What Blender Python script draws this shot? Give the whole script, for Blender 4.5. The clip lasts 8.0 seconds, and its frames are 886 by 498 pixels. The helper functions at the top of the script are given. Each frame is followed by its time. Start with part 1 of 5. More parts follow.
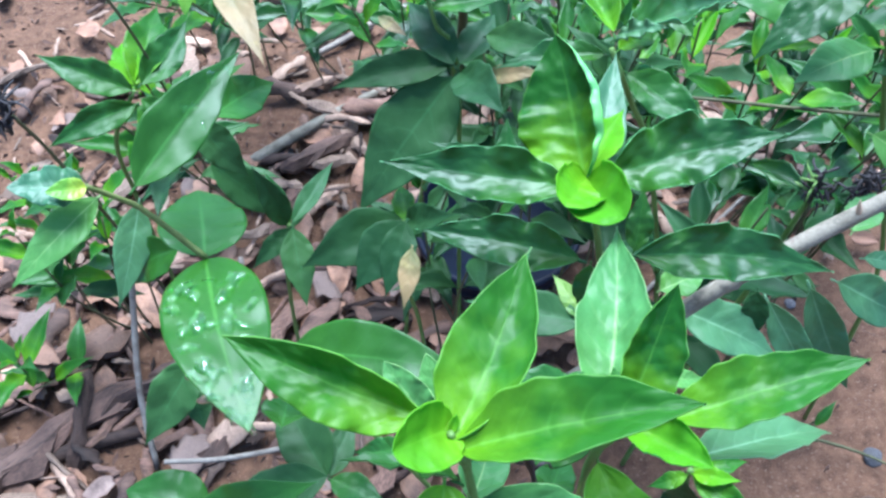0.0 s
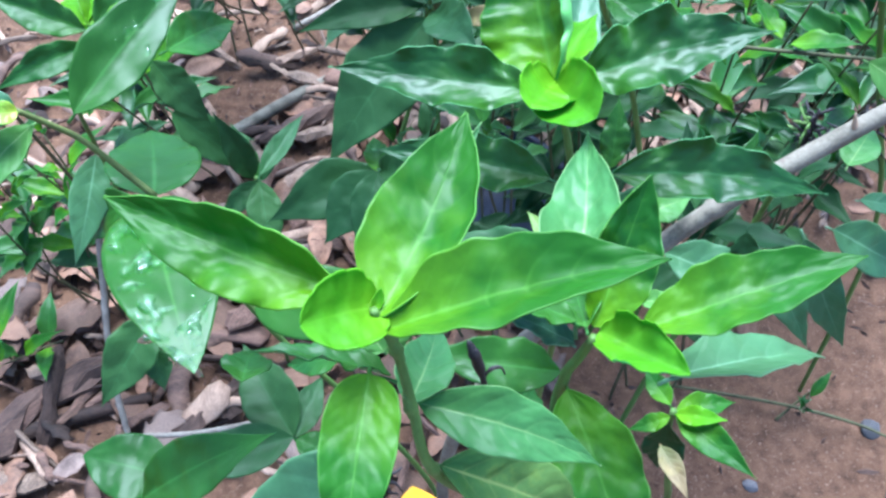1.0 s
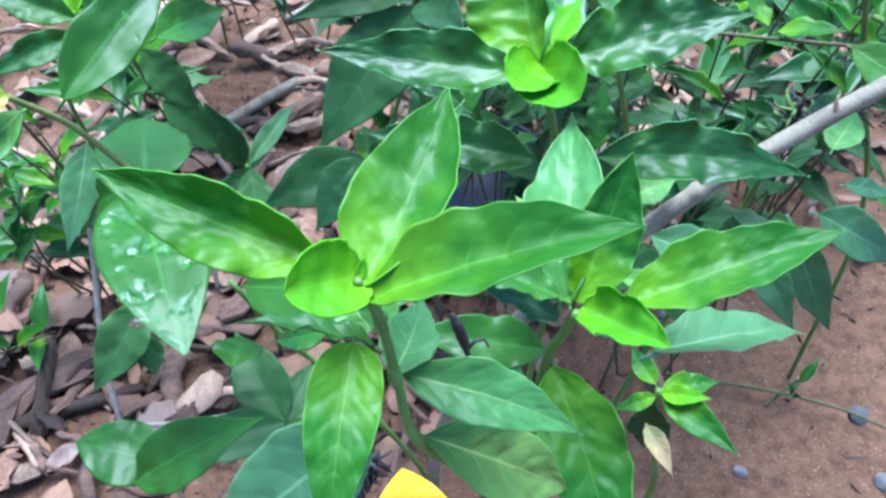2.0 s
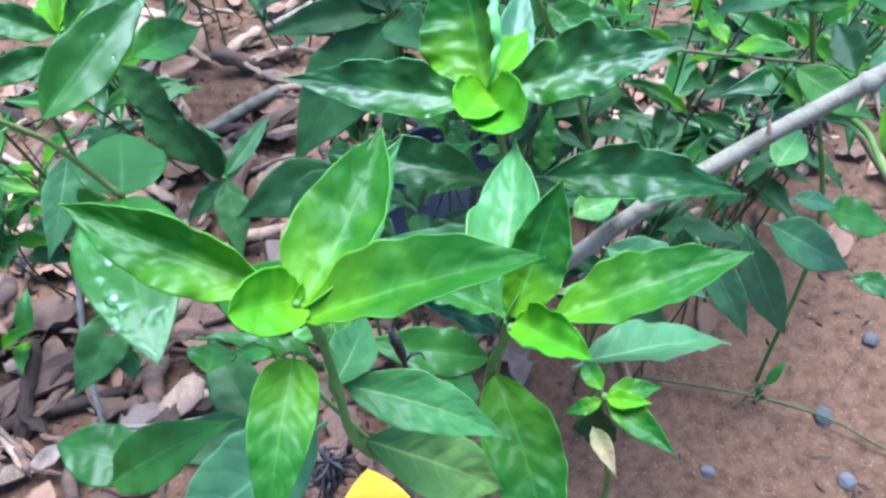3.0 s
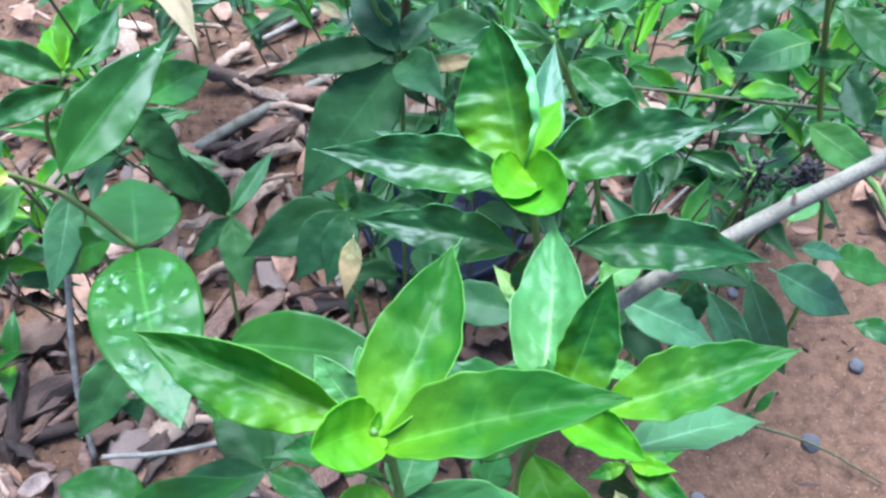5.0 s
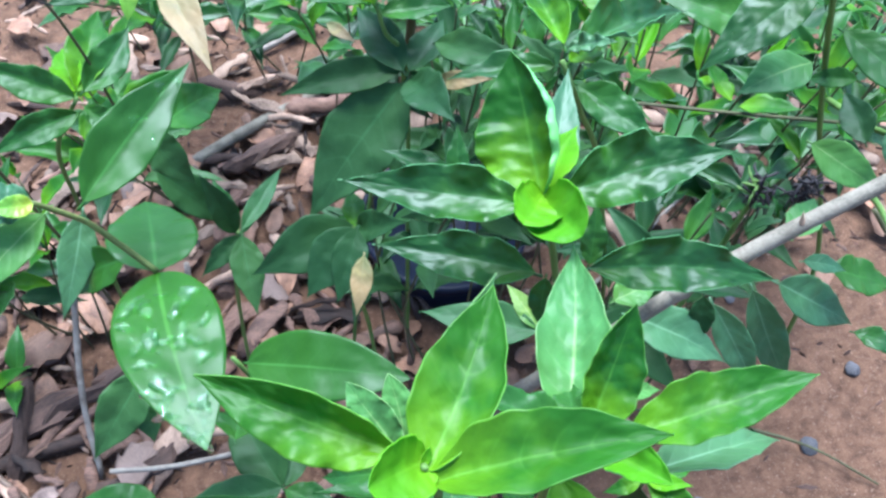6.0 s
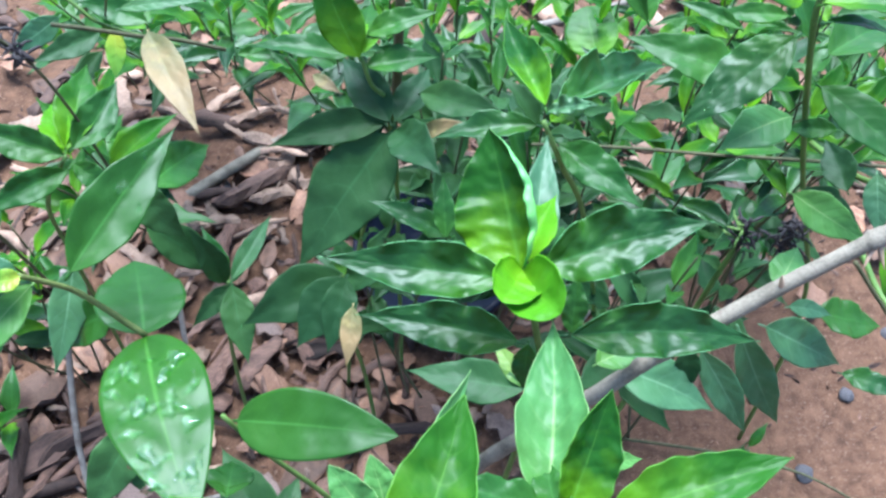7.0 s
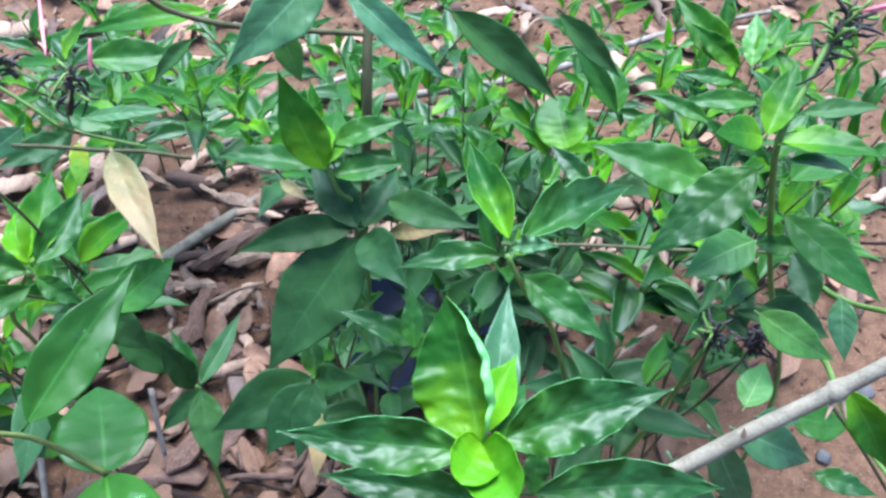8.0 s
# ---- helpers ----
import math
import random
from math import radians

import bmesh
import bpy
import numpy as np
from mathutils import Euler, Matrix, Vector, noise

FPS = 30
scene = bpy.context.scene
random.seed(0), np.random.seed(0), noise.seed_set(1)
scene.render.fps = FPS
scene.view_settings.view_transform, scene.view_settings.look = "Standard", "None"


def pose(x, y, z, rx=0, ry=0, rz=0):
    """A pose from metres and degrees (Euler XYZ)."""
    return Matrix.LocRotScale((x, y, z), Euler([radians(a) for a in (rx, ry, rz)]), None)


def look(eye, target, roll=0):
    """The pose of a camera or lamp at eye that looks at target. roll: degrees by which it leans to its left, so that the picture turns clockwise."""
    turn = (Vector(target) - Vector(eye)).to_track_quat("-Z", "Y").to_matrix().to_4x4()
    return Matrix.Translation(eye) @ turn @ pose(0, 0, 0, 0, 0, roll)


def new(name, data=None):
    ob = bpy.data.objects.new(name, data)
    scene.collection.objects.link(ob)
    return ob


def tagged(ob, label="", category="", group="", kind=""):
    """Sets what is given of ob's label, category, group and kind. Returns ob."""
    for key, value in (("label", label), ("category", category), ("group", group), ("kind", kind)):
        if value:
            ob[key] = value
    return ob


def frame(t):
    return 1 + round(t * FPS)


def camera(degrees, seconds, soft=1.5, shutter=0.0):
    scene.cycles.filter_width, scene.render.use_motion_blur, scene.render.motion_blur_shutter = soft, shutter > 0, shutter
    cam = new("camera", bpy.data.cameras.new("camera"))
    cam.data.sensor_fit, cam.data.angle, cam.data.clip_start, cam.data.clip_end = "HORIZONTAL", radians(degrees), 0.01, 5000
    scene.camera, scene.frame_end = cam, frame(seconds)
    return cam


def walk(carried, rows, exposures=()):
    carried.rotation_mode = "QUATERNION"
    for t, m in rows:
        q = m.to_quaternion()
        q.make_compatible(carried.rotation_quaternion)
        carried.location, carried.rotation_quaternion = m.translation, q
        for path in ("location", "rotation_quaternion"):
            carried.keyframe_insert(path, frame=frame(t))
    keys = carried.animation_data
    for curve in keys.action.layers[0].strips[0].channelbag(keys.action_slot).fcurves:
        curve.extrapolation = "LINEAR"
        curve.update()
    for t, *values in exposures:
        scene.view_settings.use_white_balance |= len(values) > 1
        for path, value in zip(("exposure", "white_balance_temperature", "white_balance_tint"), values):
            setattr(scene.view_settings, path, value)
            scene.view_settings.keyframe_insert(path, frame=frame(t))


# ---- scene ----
cam = camera(53.4, 8.0, soft=2.7)
PATH = [
    (0, (0.0979, 0.0727, 0.8820), (0.0846, 1.2235, -0.7537), -0.20),
    (0.5, (0.0964, 0.0668, 0.8538), (0.0843, 1.2223, -0.7786), -0.11),
    (1, (0.1124, 0.0662, 0.8398), (0.1059, 1.2118, -0.7995), -0.29),
    (1.2, (0.1155, 0.0601, 0.8408), (0.1072, 1.2047, -0.7992), -0.50),
    (2.3, (0.1136, 0.0602, 0.8398), (0.1356, 1.1923, -0.8088), 0.54),
    (2.5, (0.1040, 0.0514, 0.8382), (0.1350, 1.1903, -0.8055), 0.82),
    (3, (0.1281, 0.0523, 0.8618), (0.1594, 1.1868, -0.7849), 1.08),
    (3.5, (0.1363, 0.0500, 0.8514), (0.1759, 1.1905, -0.7911), 1.55),
    (4, (0.1285, 0.0547, 0.8531), (0.1852, 1.1941, -0.7896), 2.48),
    (4.5, (0.1161, 0.0619, 0.8769), (0.1929, 1.1921, -0.7713), 3.45),
    (4.7, (0.1114, 0.0690, 0.8752), (0.1952, 1.2003, -0.7719), 3.80),
    (5.8, (0.0916, 0.0815, 0.8876), (0.2114, 1.2089, -0.7600), 4.81),
    (6, (0.0911, 0.0798, 0.8895), (0.2106, 1.2121, -0.7548), 4.61),
    (6.5, (0.0943, 0.0829, 0.8981), (0.2162, 1.2254, -0.7389), 4.16),
    (7, (0.0984, 0.0979, 0.9075), (0.2203, 1.2498, -0.7229), 3.74),
    (7.5, (0.1027, 0.1245, 0.9322), (0.2316, 1.2844, -0.6920), 3.75),
    (8, (0.1112, 0.1494, 0.9420), (0.2662, 1.3220, -0.6708), 4.34),
]
walk(cam, [(t, look(eye, target, roll)) for t, eye, target, roll in PATH], exposures=[(0.0, 3.26, 5080, 6), (1.0, 3.32, 5010, 6), (4.5, 3.32, 5050, 6), (6.0, 3.25, 5220, 7), (8.0, 3.24, 5340, 7)])

# ---- light: an overcast sky with a broad soft sun ----
SUN_ELEVATION, SUN_ROTATION = radians(69), radians(0)
world = bpy.data.worlds.new("overcast_sky")
scene.world = world
world.use_nodes = True
wn, wl = world.node_tree.nodes, world.node_tree.links
sky = wn.new("ShaderNodeTexSky")
sky.sky_type, sky.sun_disc = "NISHITA", False
sky.sun_elevation, sky.sun_rotation = SUN_ELEVATION, SUN_ROTATION
sky.air_density, sky.dust_density, sky.ozone_density = 1.0, 2.0, 2.0
wn["Background"].inputs["Strength"].default_value = 0.046
wl.new(sky.outputs["Color"], wn["Background"].inputs["Color"])

sun_data = bpy.data.lights.new("sun", "SUN")
sun_data.energy, sun_data.angle, sun_data.color = 1.68, radians(42), (1.0, 0.99, 0.97)
sun = new("sun", sun_data)
sun.rotation_euler = (math.pi / 2 - SUN_ELEVATION, 0, math.pi - SUN_ROTATION)


# ---- materials ----
def nodes_of(name):
    mat = bpy.data.materials.new(name)
    mat.use_nodes = True
    return mat, mat.node_tree.nodes, mat.node_tree.links, mat.node_tree.nodes["Principled BSDF"]


def math_node(n, l, op, a, b=None, clamp=False):
    node = n.new("ShaderNodeMath")
    node.operation, node.use_clamp = op, clamp
    for i, v in enumerate((a, b)):
        if v is None:
            continue
        if isinstance(v, (int, float)):
            node.inputs[i].default_value = v
        else:
            l.new(v, node.inputs[i])
    return node.outputs[0]


def ramp_node(n, l, source, stops):
    node = n.new("ShaderNodeValToRGB")
    while len(node.color_ramp.elements) < len(stops):
        node.color_ramp.elements.new(0.5)
    for e, (p, c) in zip(node.color_ramp.elements, stops):
        e.position, e.color = p, (*c, 1)
    l.new(source, node.inputs["Fac"])
    return node.outputs["Color"]


def mix_node(n, l, fac, a, b, mode="MIX"):
    node = n.new("ShaderNodeMix")
    node.data_type, node.blend_type = "RGBA", mode
    for socket, v in ((node.inputs[0], fac), (node.inputs[6], a), (node.inputs[7], b)):
        if isinstance(v, (int, float)):
            socket.default_value = v
        elif isinstance(v, tuple):
            socket.default_value = (*v, 1)
        else:
            l.new(v, socket)
    return node.outputs[2]


def noise_node(n, l, vector, scale, detail=3.0, rough=0.55):
    node = n.new("ShaderNodeTexNoise")
    node.inputs["Scale"].default_value, node.inputs["Detail"].default_value = scale, detail
    node.inputs["Roughness"].default_value = rough
    l.new(vector, node.inputs["Vector"])
    return node.outputs["Fac"]


def leaf_material(name, base, tip, vein, rough, through_colour, through_amount, bump=0.5, veins=7.0, spots=0.0, spot_colour=(0.2, 0.12, 0.04), vein_amount=0.5, coat=0.45, rib_amount=0.5, blister=1.0, gloss=0.5, rim=0.12, pucker=190.0):
    """Leaf blade: base to tip colour, pale midrib and side veins, blistered relief between them, light passing through."""
    mat, n, l, bsdf = nodes_of(name)
    uv = n.new("ShaderNodeUVMap")
    uv.uv_map = "blade"
    split = n.new("ShaderNodeSeparateXYZ")
    l.new(uv.outputs[0], split.inputs[0])
    coord = n.new("ShaderNodeTexCoord").outputs["Object"]
    info = n.new("ShaderNodeObjectInfo").outputs["Random"]
    side = math_node(n, l, "ABSOLUTE", math_node(n, l, "MULTIPLY", math_node(n, l, "SUBTRACT", split.outputs["X"], 0.5), 2.0))
    along = split.outputs["Y"]
    warp = noise_node(n, l, coord, 60.0, 2.0)
    grain = noise_node(n, l, coord, 900.0, 3.0)
    patch = noise_node(n, l, coord, 75.0, 3.0)
    # side veins bend towards the tip
    phase = math_node(n, l, "ADD", math_node(n, l, "MULTIPLY", math_node(n, l, "SUBTRACT", along, math_node(n, l, "MULTIPLY", math_node(n, l, "POWER", side, 1.4), 0.17)), veins * 2 * math.pi),
                      math_node(n, l, "MULTIPLY", warp, 3.0))
    wave = math_node(n, l, "ADD", math_node(n, l, "MULTIPLY", math_node(n, l, "COSINE", phase), 0.5), 0.5)
    side_vein = math_node(n, l, "MULTIPLY", math_node(n, l, "POWER", wave, 40.0), math_node(n, l, "SUBTRACT", 1.0, side, True), True)
    rib_width = math_node(n, l, "ADD", 0.025, math_node(n, l, "MULTIPLY", math_node(n, l, "SUBTRACT", 1.0, along), 0.045))
    rib = math_node(n, l, "SUBTRACT", 1.0, math_node(n, l, "DIVIDE", side, rib_width), True)
    rib = math_node(n, l, "POWER", rib, 0.6)
    colour = mix_node(n, l, math_node(n, l, "MULTIPLY", math_node(n, l, "ADD", along, math_node(n, l, "MULTIPLY", math_node(n, l, "SUBTRACT", patch, 0.5), 0.9)), 1.7, True), base, tip)
    shade = ramp_node(n, l, patch, ((0.3, (0.62, 0.66, 0.62)), (0.7, (1.22, 1.18, 1.1))))
    colour = mix_node(n, l, 0.55, colour, shade, "MULTIPLY")
    tone = ramp_node(n, l, info, ((0.0, (0.82, 0.88, 0.95)), (1.0, (1.16, 1.08, 0.9))))
    colour = mix_node(n, l, 1.0, colour, tone, "MULTIPLY")
    fine = ramp_node(n, l, grain, ((0.3, (0.88, 0.9, 0.86)), (0.7, (1.08, 1.07, 1.05))))
    colour = mix_node(n, l, 0.8, colour, fine, "MULTIPLY")
    if spots:
        blot = noise_node(n, l, coord, 130.0, 4.0, 0.7)
        colour = mix_node(n, l, math_node(n, l, "MULTIPLY", math_node(n, l, "SUBTRACT", blot, 0.58), 7.0 * spots, True), colour, spot_colour)
    colour = mix_node(n, l, math_node(n, l, "MULTIPLY", side_vein, vein_amount), colour, vein)
    colour = mix_node(n, l, math_node(n, l, "MULTIPLY", rib, math_node(n, l, "SUBTRACT", rib_amount, math_node(n, l, "MULTIPLY", along, rib_amount * 0.8))), colour, vein)
    # a thin pale rim round the blade
    edge = math_node(n, l, "MULTIPLY", math_node(n, l, "SUBTRACT", side, 0.975), 40.0, True)
    colour = mix_node(n, l, math_node(n, l, "MULTIPLY", edge, rim), colour, vein)
    l.new(colour, bsdf.inputs["Base Color"])
    rough_value = math_node(n, l, "ADD", rough - 0.04, math_node(n, l, "MULTIPLY", patch, 0.18))
    l.new(rough_value, bsdf.inputs["Roughness"])
    bsdf.inputs["Coat Weight"].default_value, bsdf.inputs["Coat Roughness"].default_value = coat * 0.7, 0.12
    bsdf.inputs["Specular IOR Level"].default_value = gloss
    # relief: blisters swell between the veins, veins sink
    swell = math_node(n, l, "MULTIPLY", math_node(n, l, "SUBTRACT", 1.0, math_node(n, l, "POWER", wave, 3.0)), math_node(n, l, "SUBTRACT", 1.0, rib))
    domes = n.new("ShaderNodeTexVoronoi")
    domes.feature = "SMOOTH_F1"
    domes.inputs["Scale"].default_value, domes.inputs["Smoothness"].default_value = pucker, 0.55
    l.new(coord, domes.inputs["Vector"])
    dome = math_node(n, l, "SUBTRACT", 1.0, domes.outputs["Distance"])
    soft_lumps = math_node(n, l, "ADD", math_node(n, l, "MULTIPLY", dome, 0.30 * blister), math_node(n, l, "MULTIPLY", noise_node(n, l, coord, 62.0, 1.5), 1.2 * blister))
    height = math_node(n, l, "ADD", math_node(n, l, "ADD", math_node(n, l, "MULTIPLY", swell, 0.16), soft_lumps), math_node(n, l, "MULTIPLY", grain, 0.05))
    relief = n.new("ShaderNodeBump")
    relief.inputs["Strength"].default_value, relief.inputs["Distance"].default_value = 1.0, 0.0011 * bump
    l.new(height, relief.inputs["Height"])
    l.new(relief.outputs[0], bsdf.inputs["Normal"])
    glow = n.new("ShaderNodeBsdfTranslucent")
    l.new(mix_node(n, l, 0.6, through_colour, colour), glow.inputs["Color"])
    l.new(relief.outputs[0], glow.inputs["Normal"])
    blend = n.new("ShaderNodeMixShader")
    blend.inputs[0].default_value = through_amount
    l.new(bsdf.outputs[0], blend.inputs[1])
    l.new(glow.outputs[0], blend.inputs[2])
    l.new(blend.outputs[0], n["Material Output"].inputs["Surface"])
    return mat


BLADE = {
    "young": leaf_material("young_leaf", (0.095, 0.225, 0.003), (0.021, 0.088, 0.006), (0.15, 0.34, 0.05), 0.40, (0.14, 0.50, 0.005), 0.26, 0.45, vein_amount=0.10, coat=0.0, rib_amount=0.35, blister=1.15, gloss=0.2, rim=0.42),
    "bud": leaf_material("bud_leaf", (0.135, 0.31, 0.005), (0.085, 0.25, 0.007), (0.24, 0.48, 0.03), 0.36, (0.28, 0.64, 0.005), 0.42, 0.1, vein_amount=0.03, coat=0.0, rib_amount=0.3, gloss=0.15),
    "tender": leaf_material("tender_leaf", (0.092, 0.215, 0.003), (0.013, 0.058, 0.007), (0.11, 0.27, 0.04), 0.3, (0.14, 0.50, 0.005), 0.12, 0.45, vein_amount=0.06, coat=0.0, gloss=0.13, rib_amount=0.35, blister=1.1, rim=0.5),
    "mid": leaf_material("green_leaf", (0.034, 0.105, 0.01), (0.019, 0.07, 0.012), (0.09, 0.26, 0.05), 0.36, (0.08, 0.40, 0.02), 0.12, 0.45, vein_amount=0.08, coat=0.0, rib_amount=0.3, blister=1.1, gloss=0.2),
    "wet": leaf_material("glossy_leaf", (0.03, 0.098, 0.006), (0.011, 0.048, 0.008), (0.13, 0.32, 0.12), 0.36, (0.07, 0.40, 0.02), 0.15, 0.45, vein_amount=0.05, coat=0.0, gloss=0.31, rib_amount=0.2, blister=0.9, rim=0.65),
    "smooth": leaf_material("smooth_leaf", (0.024, 0.08, 0.007), (0.019, 0.066, 0.009), (0.10, 0.28, 0.06), 0.34, (0.08, 0.44, 0.03), 0.12, 0.15, vein_amount=0.04, coat=0.0, rib_amount=0.26, gloss=0.2, blister=0.6),
    "dewy": leaf_material("dewy_leaf", (0.026, 0.095, 0.005), (0.022, 0.078, 0.008), (0.13, 0.34, 0.05), 0.3, (0.10, 0.50, 0.02), 0.24, 0.12, vein_amount=0.02, coat=0.05, rib_amount=0.3, gloss=0.20, blister=0.5),
    "dull": leaf_material("dull_leaf", (0.029, 0.08, 0.02), (0.026, 0.07, 0.022), (0.065, 0.175, 0.060), 0.45, (0.06, 0.26, 0.05), 0.12, 0.3, vein_amount=0.15, coat=0.0, rib_amount=0.3, gloss=0.18),
    # deep green of older leaves, also used to put shade into the colour
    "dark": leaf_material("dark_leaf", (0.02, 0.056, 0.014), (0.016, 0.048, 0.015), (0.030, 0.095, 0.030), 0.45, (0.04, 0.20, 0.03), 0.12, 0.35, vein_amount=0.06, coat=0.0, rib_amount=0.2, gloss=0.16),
    "pale": leaf_material("pale_leaf", (0.085, 0.2, 0.042), (0.07, 0.18, 0.05), (0.25, 0.38, 0.13), 0.34, (0.15, 0.48, 0.08), 0.24, 0.6, vein_amount=0.14, spots=0.1, spot_colour=(0.06, 0.22, 0.04), coat=0.0, rib_amount=0.8, gloss=0.19, rim=0.5),
    "aging": leaf_material("aging_leaf", (0.07, 0.165, 0.032), (0.13, 0.22, 0.05), (0.3, 0.36, 0.1), 0.36, (0.20, 0.46, 0.06), 0.24, 0.6, vein_amount=0.28, spots=0.35, spot_colour=(0.26, 0.34, 0.05), coat=0.0, rib_amount=0.95, gloss=0.22),
    "silver": leaf_material("silvery_leaf", (0.062, 0.145, 0.056), (0.06, 0.145, 0.07), (0.28, 0.46, 0.26), 0.36, (0.18, 0.48, 0.14), 0.30, 0.6, vein_amount=0.12, coat=0.0, gloss=0.34, rim=0.3),
    "yellow": leaf_material("yellowing_leaf", (0.36, 0.41, 0.022), (0.16, 0.35, 0.037), (0.38, 0.46, 0.10), 0.40, (0.42, 0.55, 0.04), 0.32, 0.3, vein_amount=0.08, spots=0.2, spot_colour=(0.20, 0.30, 0.03), coat=0.0),
    "dry": leaf_material("dry_leaf_blade", (0.105, 0.105, 0.028), (0.195, 0.135, 0.060), (0.19, 0.18, 0.07), 0.6, (0.50, 0.38, 0.16), 0.12, 0.5, vein_amount=0.12, spots=0.3, spot_colour=(0.36, 0.30, 0.08), coat=0.0),
    "gold": leaf_material("golden_leaf", (0.80, 0.42, 0.009), (0.78, 0.38, 0.009), (0.76, 0.34, 0.03), 0.42, (0.85, 0.45, 0.01), 0.25, 0.25, vein_amount=0.08, spots=0.15, spot_colour=(0.60, 0.24, 0.02), coat=0.0),
}
UNDER = {
    "young": leaf_material("young_underside", (0.20, 0.48, 0.10), (0.15, 0.44, 0.15), (0.27, 0.52, 0.20), 0.45, (0.20, 0.62, 0.05), 0.34, 0.3, vein_amount=0.15, coat=0.0),
    "green": leaf_material("green_underside", (0.12, 0.33, 0.13), (0.11, 0.32, 0.14), (0.22, 0.42, 0.21), 0.45, (0.10, 0.40, 0.06), 0.28, 0.3, vein_amount=0.2, coat=0.0),
    "dry": leaf_material("dry_underside", (0.28, 0.25, 0.10), (0.34, 0.26, 0.13), (0.38, 0.32, 0.17), 0.6, (0.60, 0.44, 0.14), 0.28, 0.3, vein_amount=0.2, coat=0.0),
}
UNDERSIDE = {"young": "young", "bud": "young", "mid": "green", "wet": "green", "smooth": "green", "dewy": "green", "tender": "young", "dull": "green", "dark": "green", "pale": "green", "aging": "green", "silver": "green", "yellow": "young", "dry": "dry", "gold": "dry"}


def surface_material(name, dark, light, scale, rough, bump, distance, stretch=(1, 1, 1), fleck=None, random_tone=0.0):
    """Plain matter (bark, soil, plastic, litter): two tones over coarse and fine noise, with relief."""
    mat, n, l, bsdf = nodes_of(name)
    coord = n.new("ShaderNodeTexCoord").outputs["Object"]
    mapping = n.new("ShaderNodeMapping")
    mapping.inputs["Scale"].default_value = stretch
    l.new(coord, mapping.inputs["Vector"])
    coarse = noise_node(n, l, mapping.outputs[0], scale, 5.0, 0.6)
    fine = noise_node(n, l, mapping.outputs[0], scale * 11, 4.0, 0.65)
    both = math_node(n, l, "ADD", math_node(n, l, "MULTIPLY", coarse, 0.62), math_node(n, l, "MULTIPLY", fine, 0.38))
    colour = ramp_node(n, l, both, ((0.34, dark), (0.66, light)))
    if fleck:
        spot = noise_node(n, l, mapping.outputs[0], scale * 5, 3.0, 0.7)
        colour = mix_node(n, l, math_node(n, l, "MULTIPLY", math_node(n, l, "SUBTRACT", spot, 0.60), 9.0, True), colour, fleck)
    if random_tone:
        info = n.new("ShaderNodeObjectInfo").outputs["Random"]
        island = n.new("ShaderNodeNewGeometry").outputs["Random Per Island"]
        chance = math_node(n, l, "FRACT", math_node(n, l, "ADD", info, island))
        tone = ramp_node(n, l, chance, ((0.0, (1 - random_tone, 1 - random_tone, 1 - random_tone)), (0.5, (1, 0.97, 0.95)), (1.0, (1 + random_tone, 1 + 0.85 * random_tone, 1 + 0.75 * random_tone))))
        colour = mix_node(n, l, 1.0, colour, tone, "MULTIPLY")
    l.new(colour, bsdf.inputs["Base Color"])
    l.new(math_node(n, l, "ADD", rough, math_node(n, l, "MULTIPLY", math_node(n, l, "SUBTRACT", fine, 0.5), 0.25), True), bsdf.inputs["Roughness"])
    relief = n.new("ShaderNodeBump")
    relief.inputs["Strength"].default_value, relief.inputs["Distance"].default_value = bump, distance
    bsdf.inputs["Specular IOR Level"].default_value = 0.5 if rough < 0.5 else 0.25
    l.new(both, relief.inputs["Height"])
    l.new(relief.outputs[0], bsdf.inputs["Normal"])
    return mat


STEM_GREEN = surface_material("green_stem", (0.045, 0.095, 0.018), (0.12, 0.20, 0.045), 90, 0.5, 0.4, 0.0006, (1, 1, 0.3))
STEM_OLIVE = surface_material("olive_stem", (0.050, 0.065, 0.016), (0.13, 0.16, 0.045), 90, 0.55, 0.4, 0.0006, (1, 1, 0.3))
STEM_BROWN = surface_material("brown_stem", (0.030, 0.030, 0.012), (0.090, 0.088, 0.040), 80, 0.7, 0.6, 0.0008, (1, 1, 0.3))
BARK = surface_material("grey_bark", (0.080, 0.068, 0.048), (0.230, 0.200, 0.152), 70, 0.75, 0.7, 0.0010, (1, 1, 1), (0.13, 0.10, 0.08))
DEAD = surface_material("blackened_flower", (0.008, 0.007, 0.008), (0.035, 0.028, 0.028), 150, 0.6, 0.5, 0.0006)
SAND = surface_material("sandy_soil", (0.048, 0.023, 0.012), (0.167, 0.089, 0.051), 65, 0.9, 1.0, 0.007, (1, 1, 1), (0.28, 0.185, 0.135))
CHIP = surface_material("bark_chip_brown", (0.014, 0.009, 0.0075), (0.150, 0.090, 0.066), 45, 0.75, 0.9, 0.0020, (0.3, 1.6, 1), None, 0.8)
CHIP_PALE = surface_material("wood_chip_pale", (0.10, 0.064, 0.046), (0.33, 0.23, 0.165), 45, 0.75, 0.7, 0.001, (1, 0.3, 1), None, 0.5)
LITTER = surface_material("dry_litter_leaf", (0.050, 0.026, 0.018), (0.26, 0.147, 0.092), 55, 0.62, 0.6, 0.001, (1, 1, 1), (0.20, 0.10, 0.06), 0.6)
LITTER_GREY = surface_material("grey_litter_leaf", (0.06, 0.040, 0.034), (0.21, 0.152, 0.125), 55, 0.7, 0.6, 0.001, (1, 1, 1), None, 0.3)
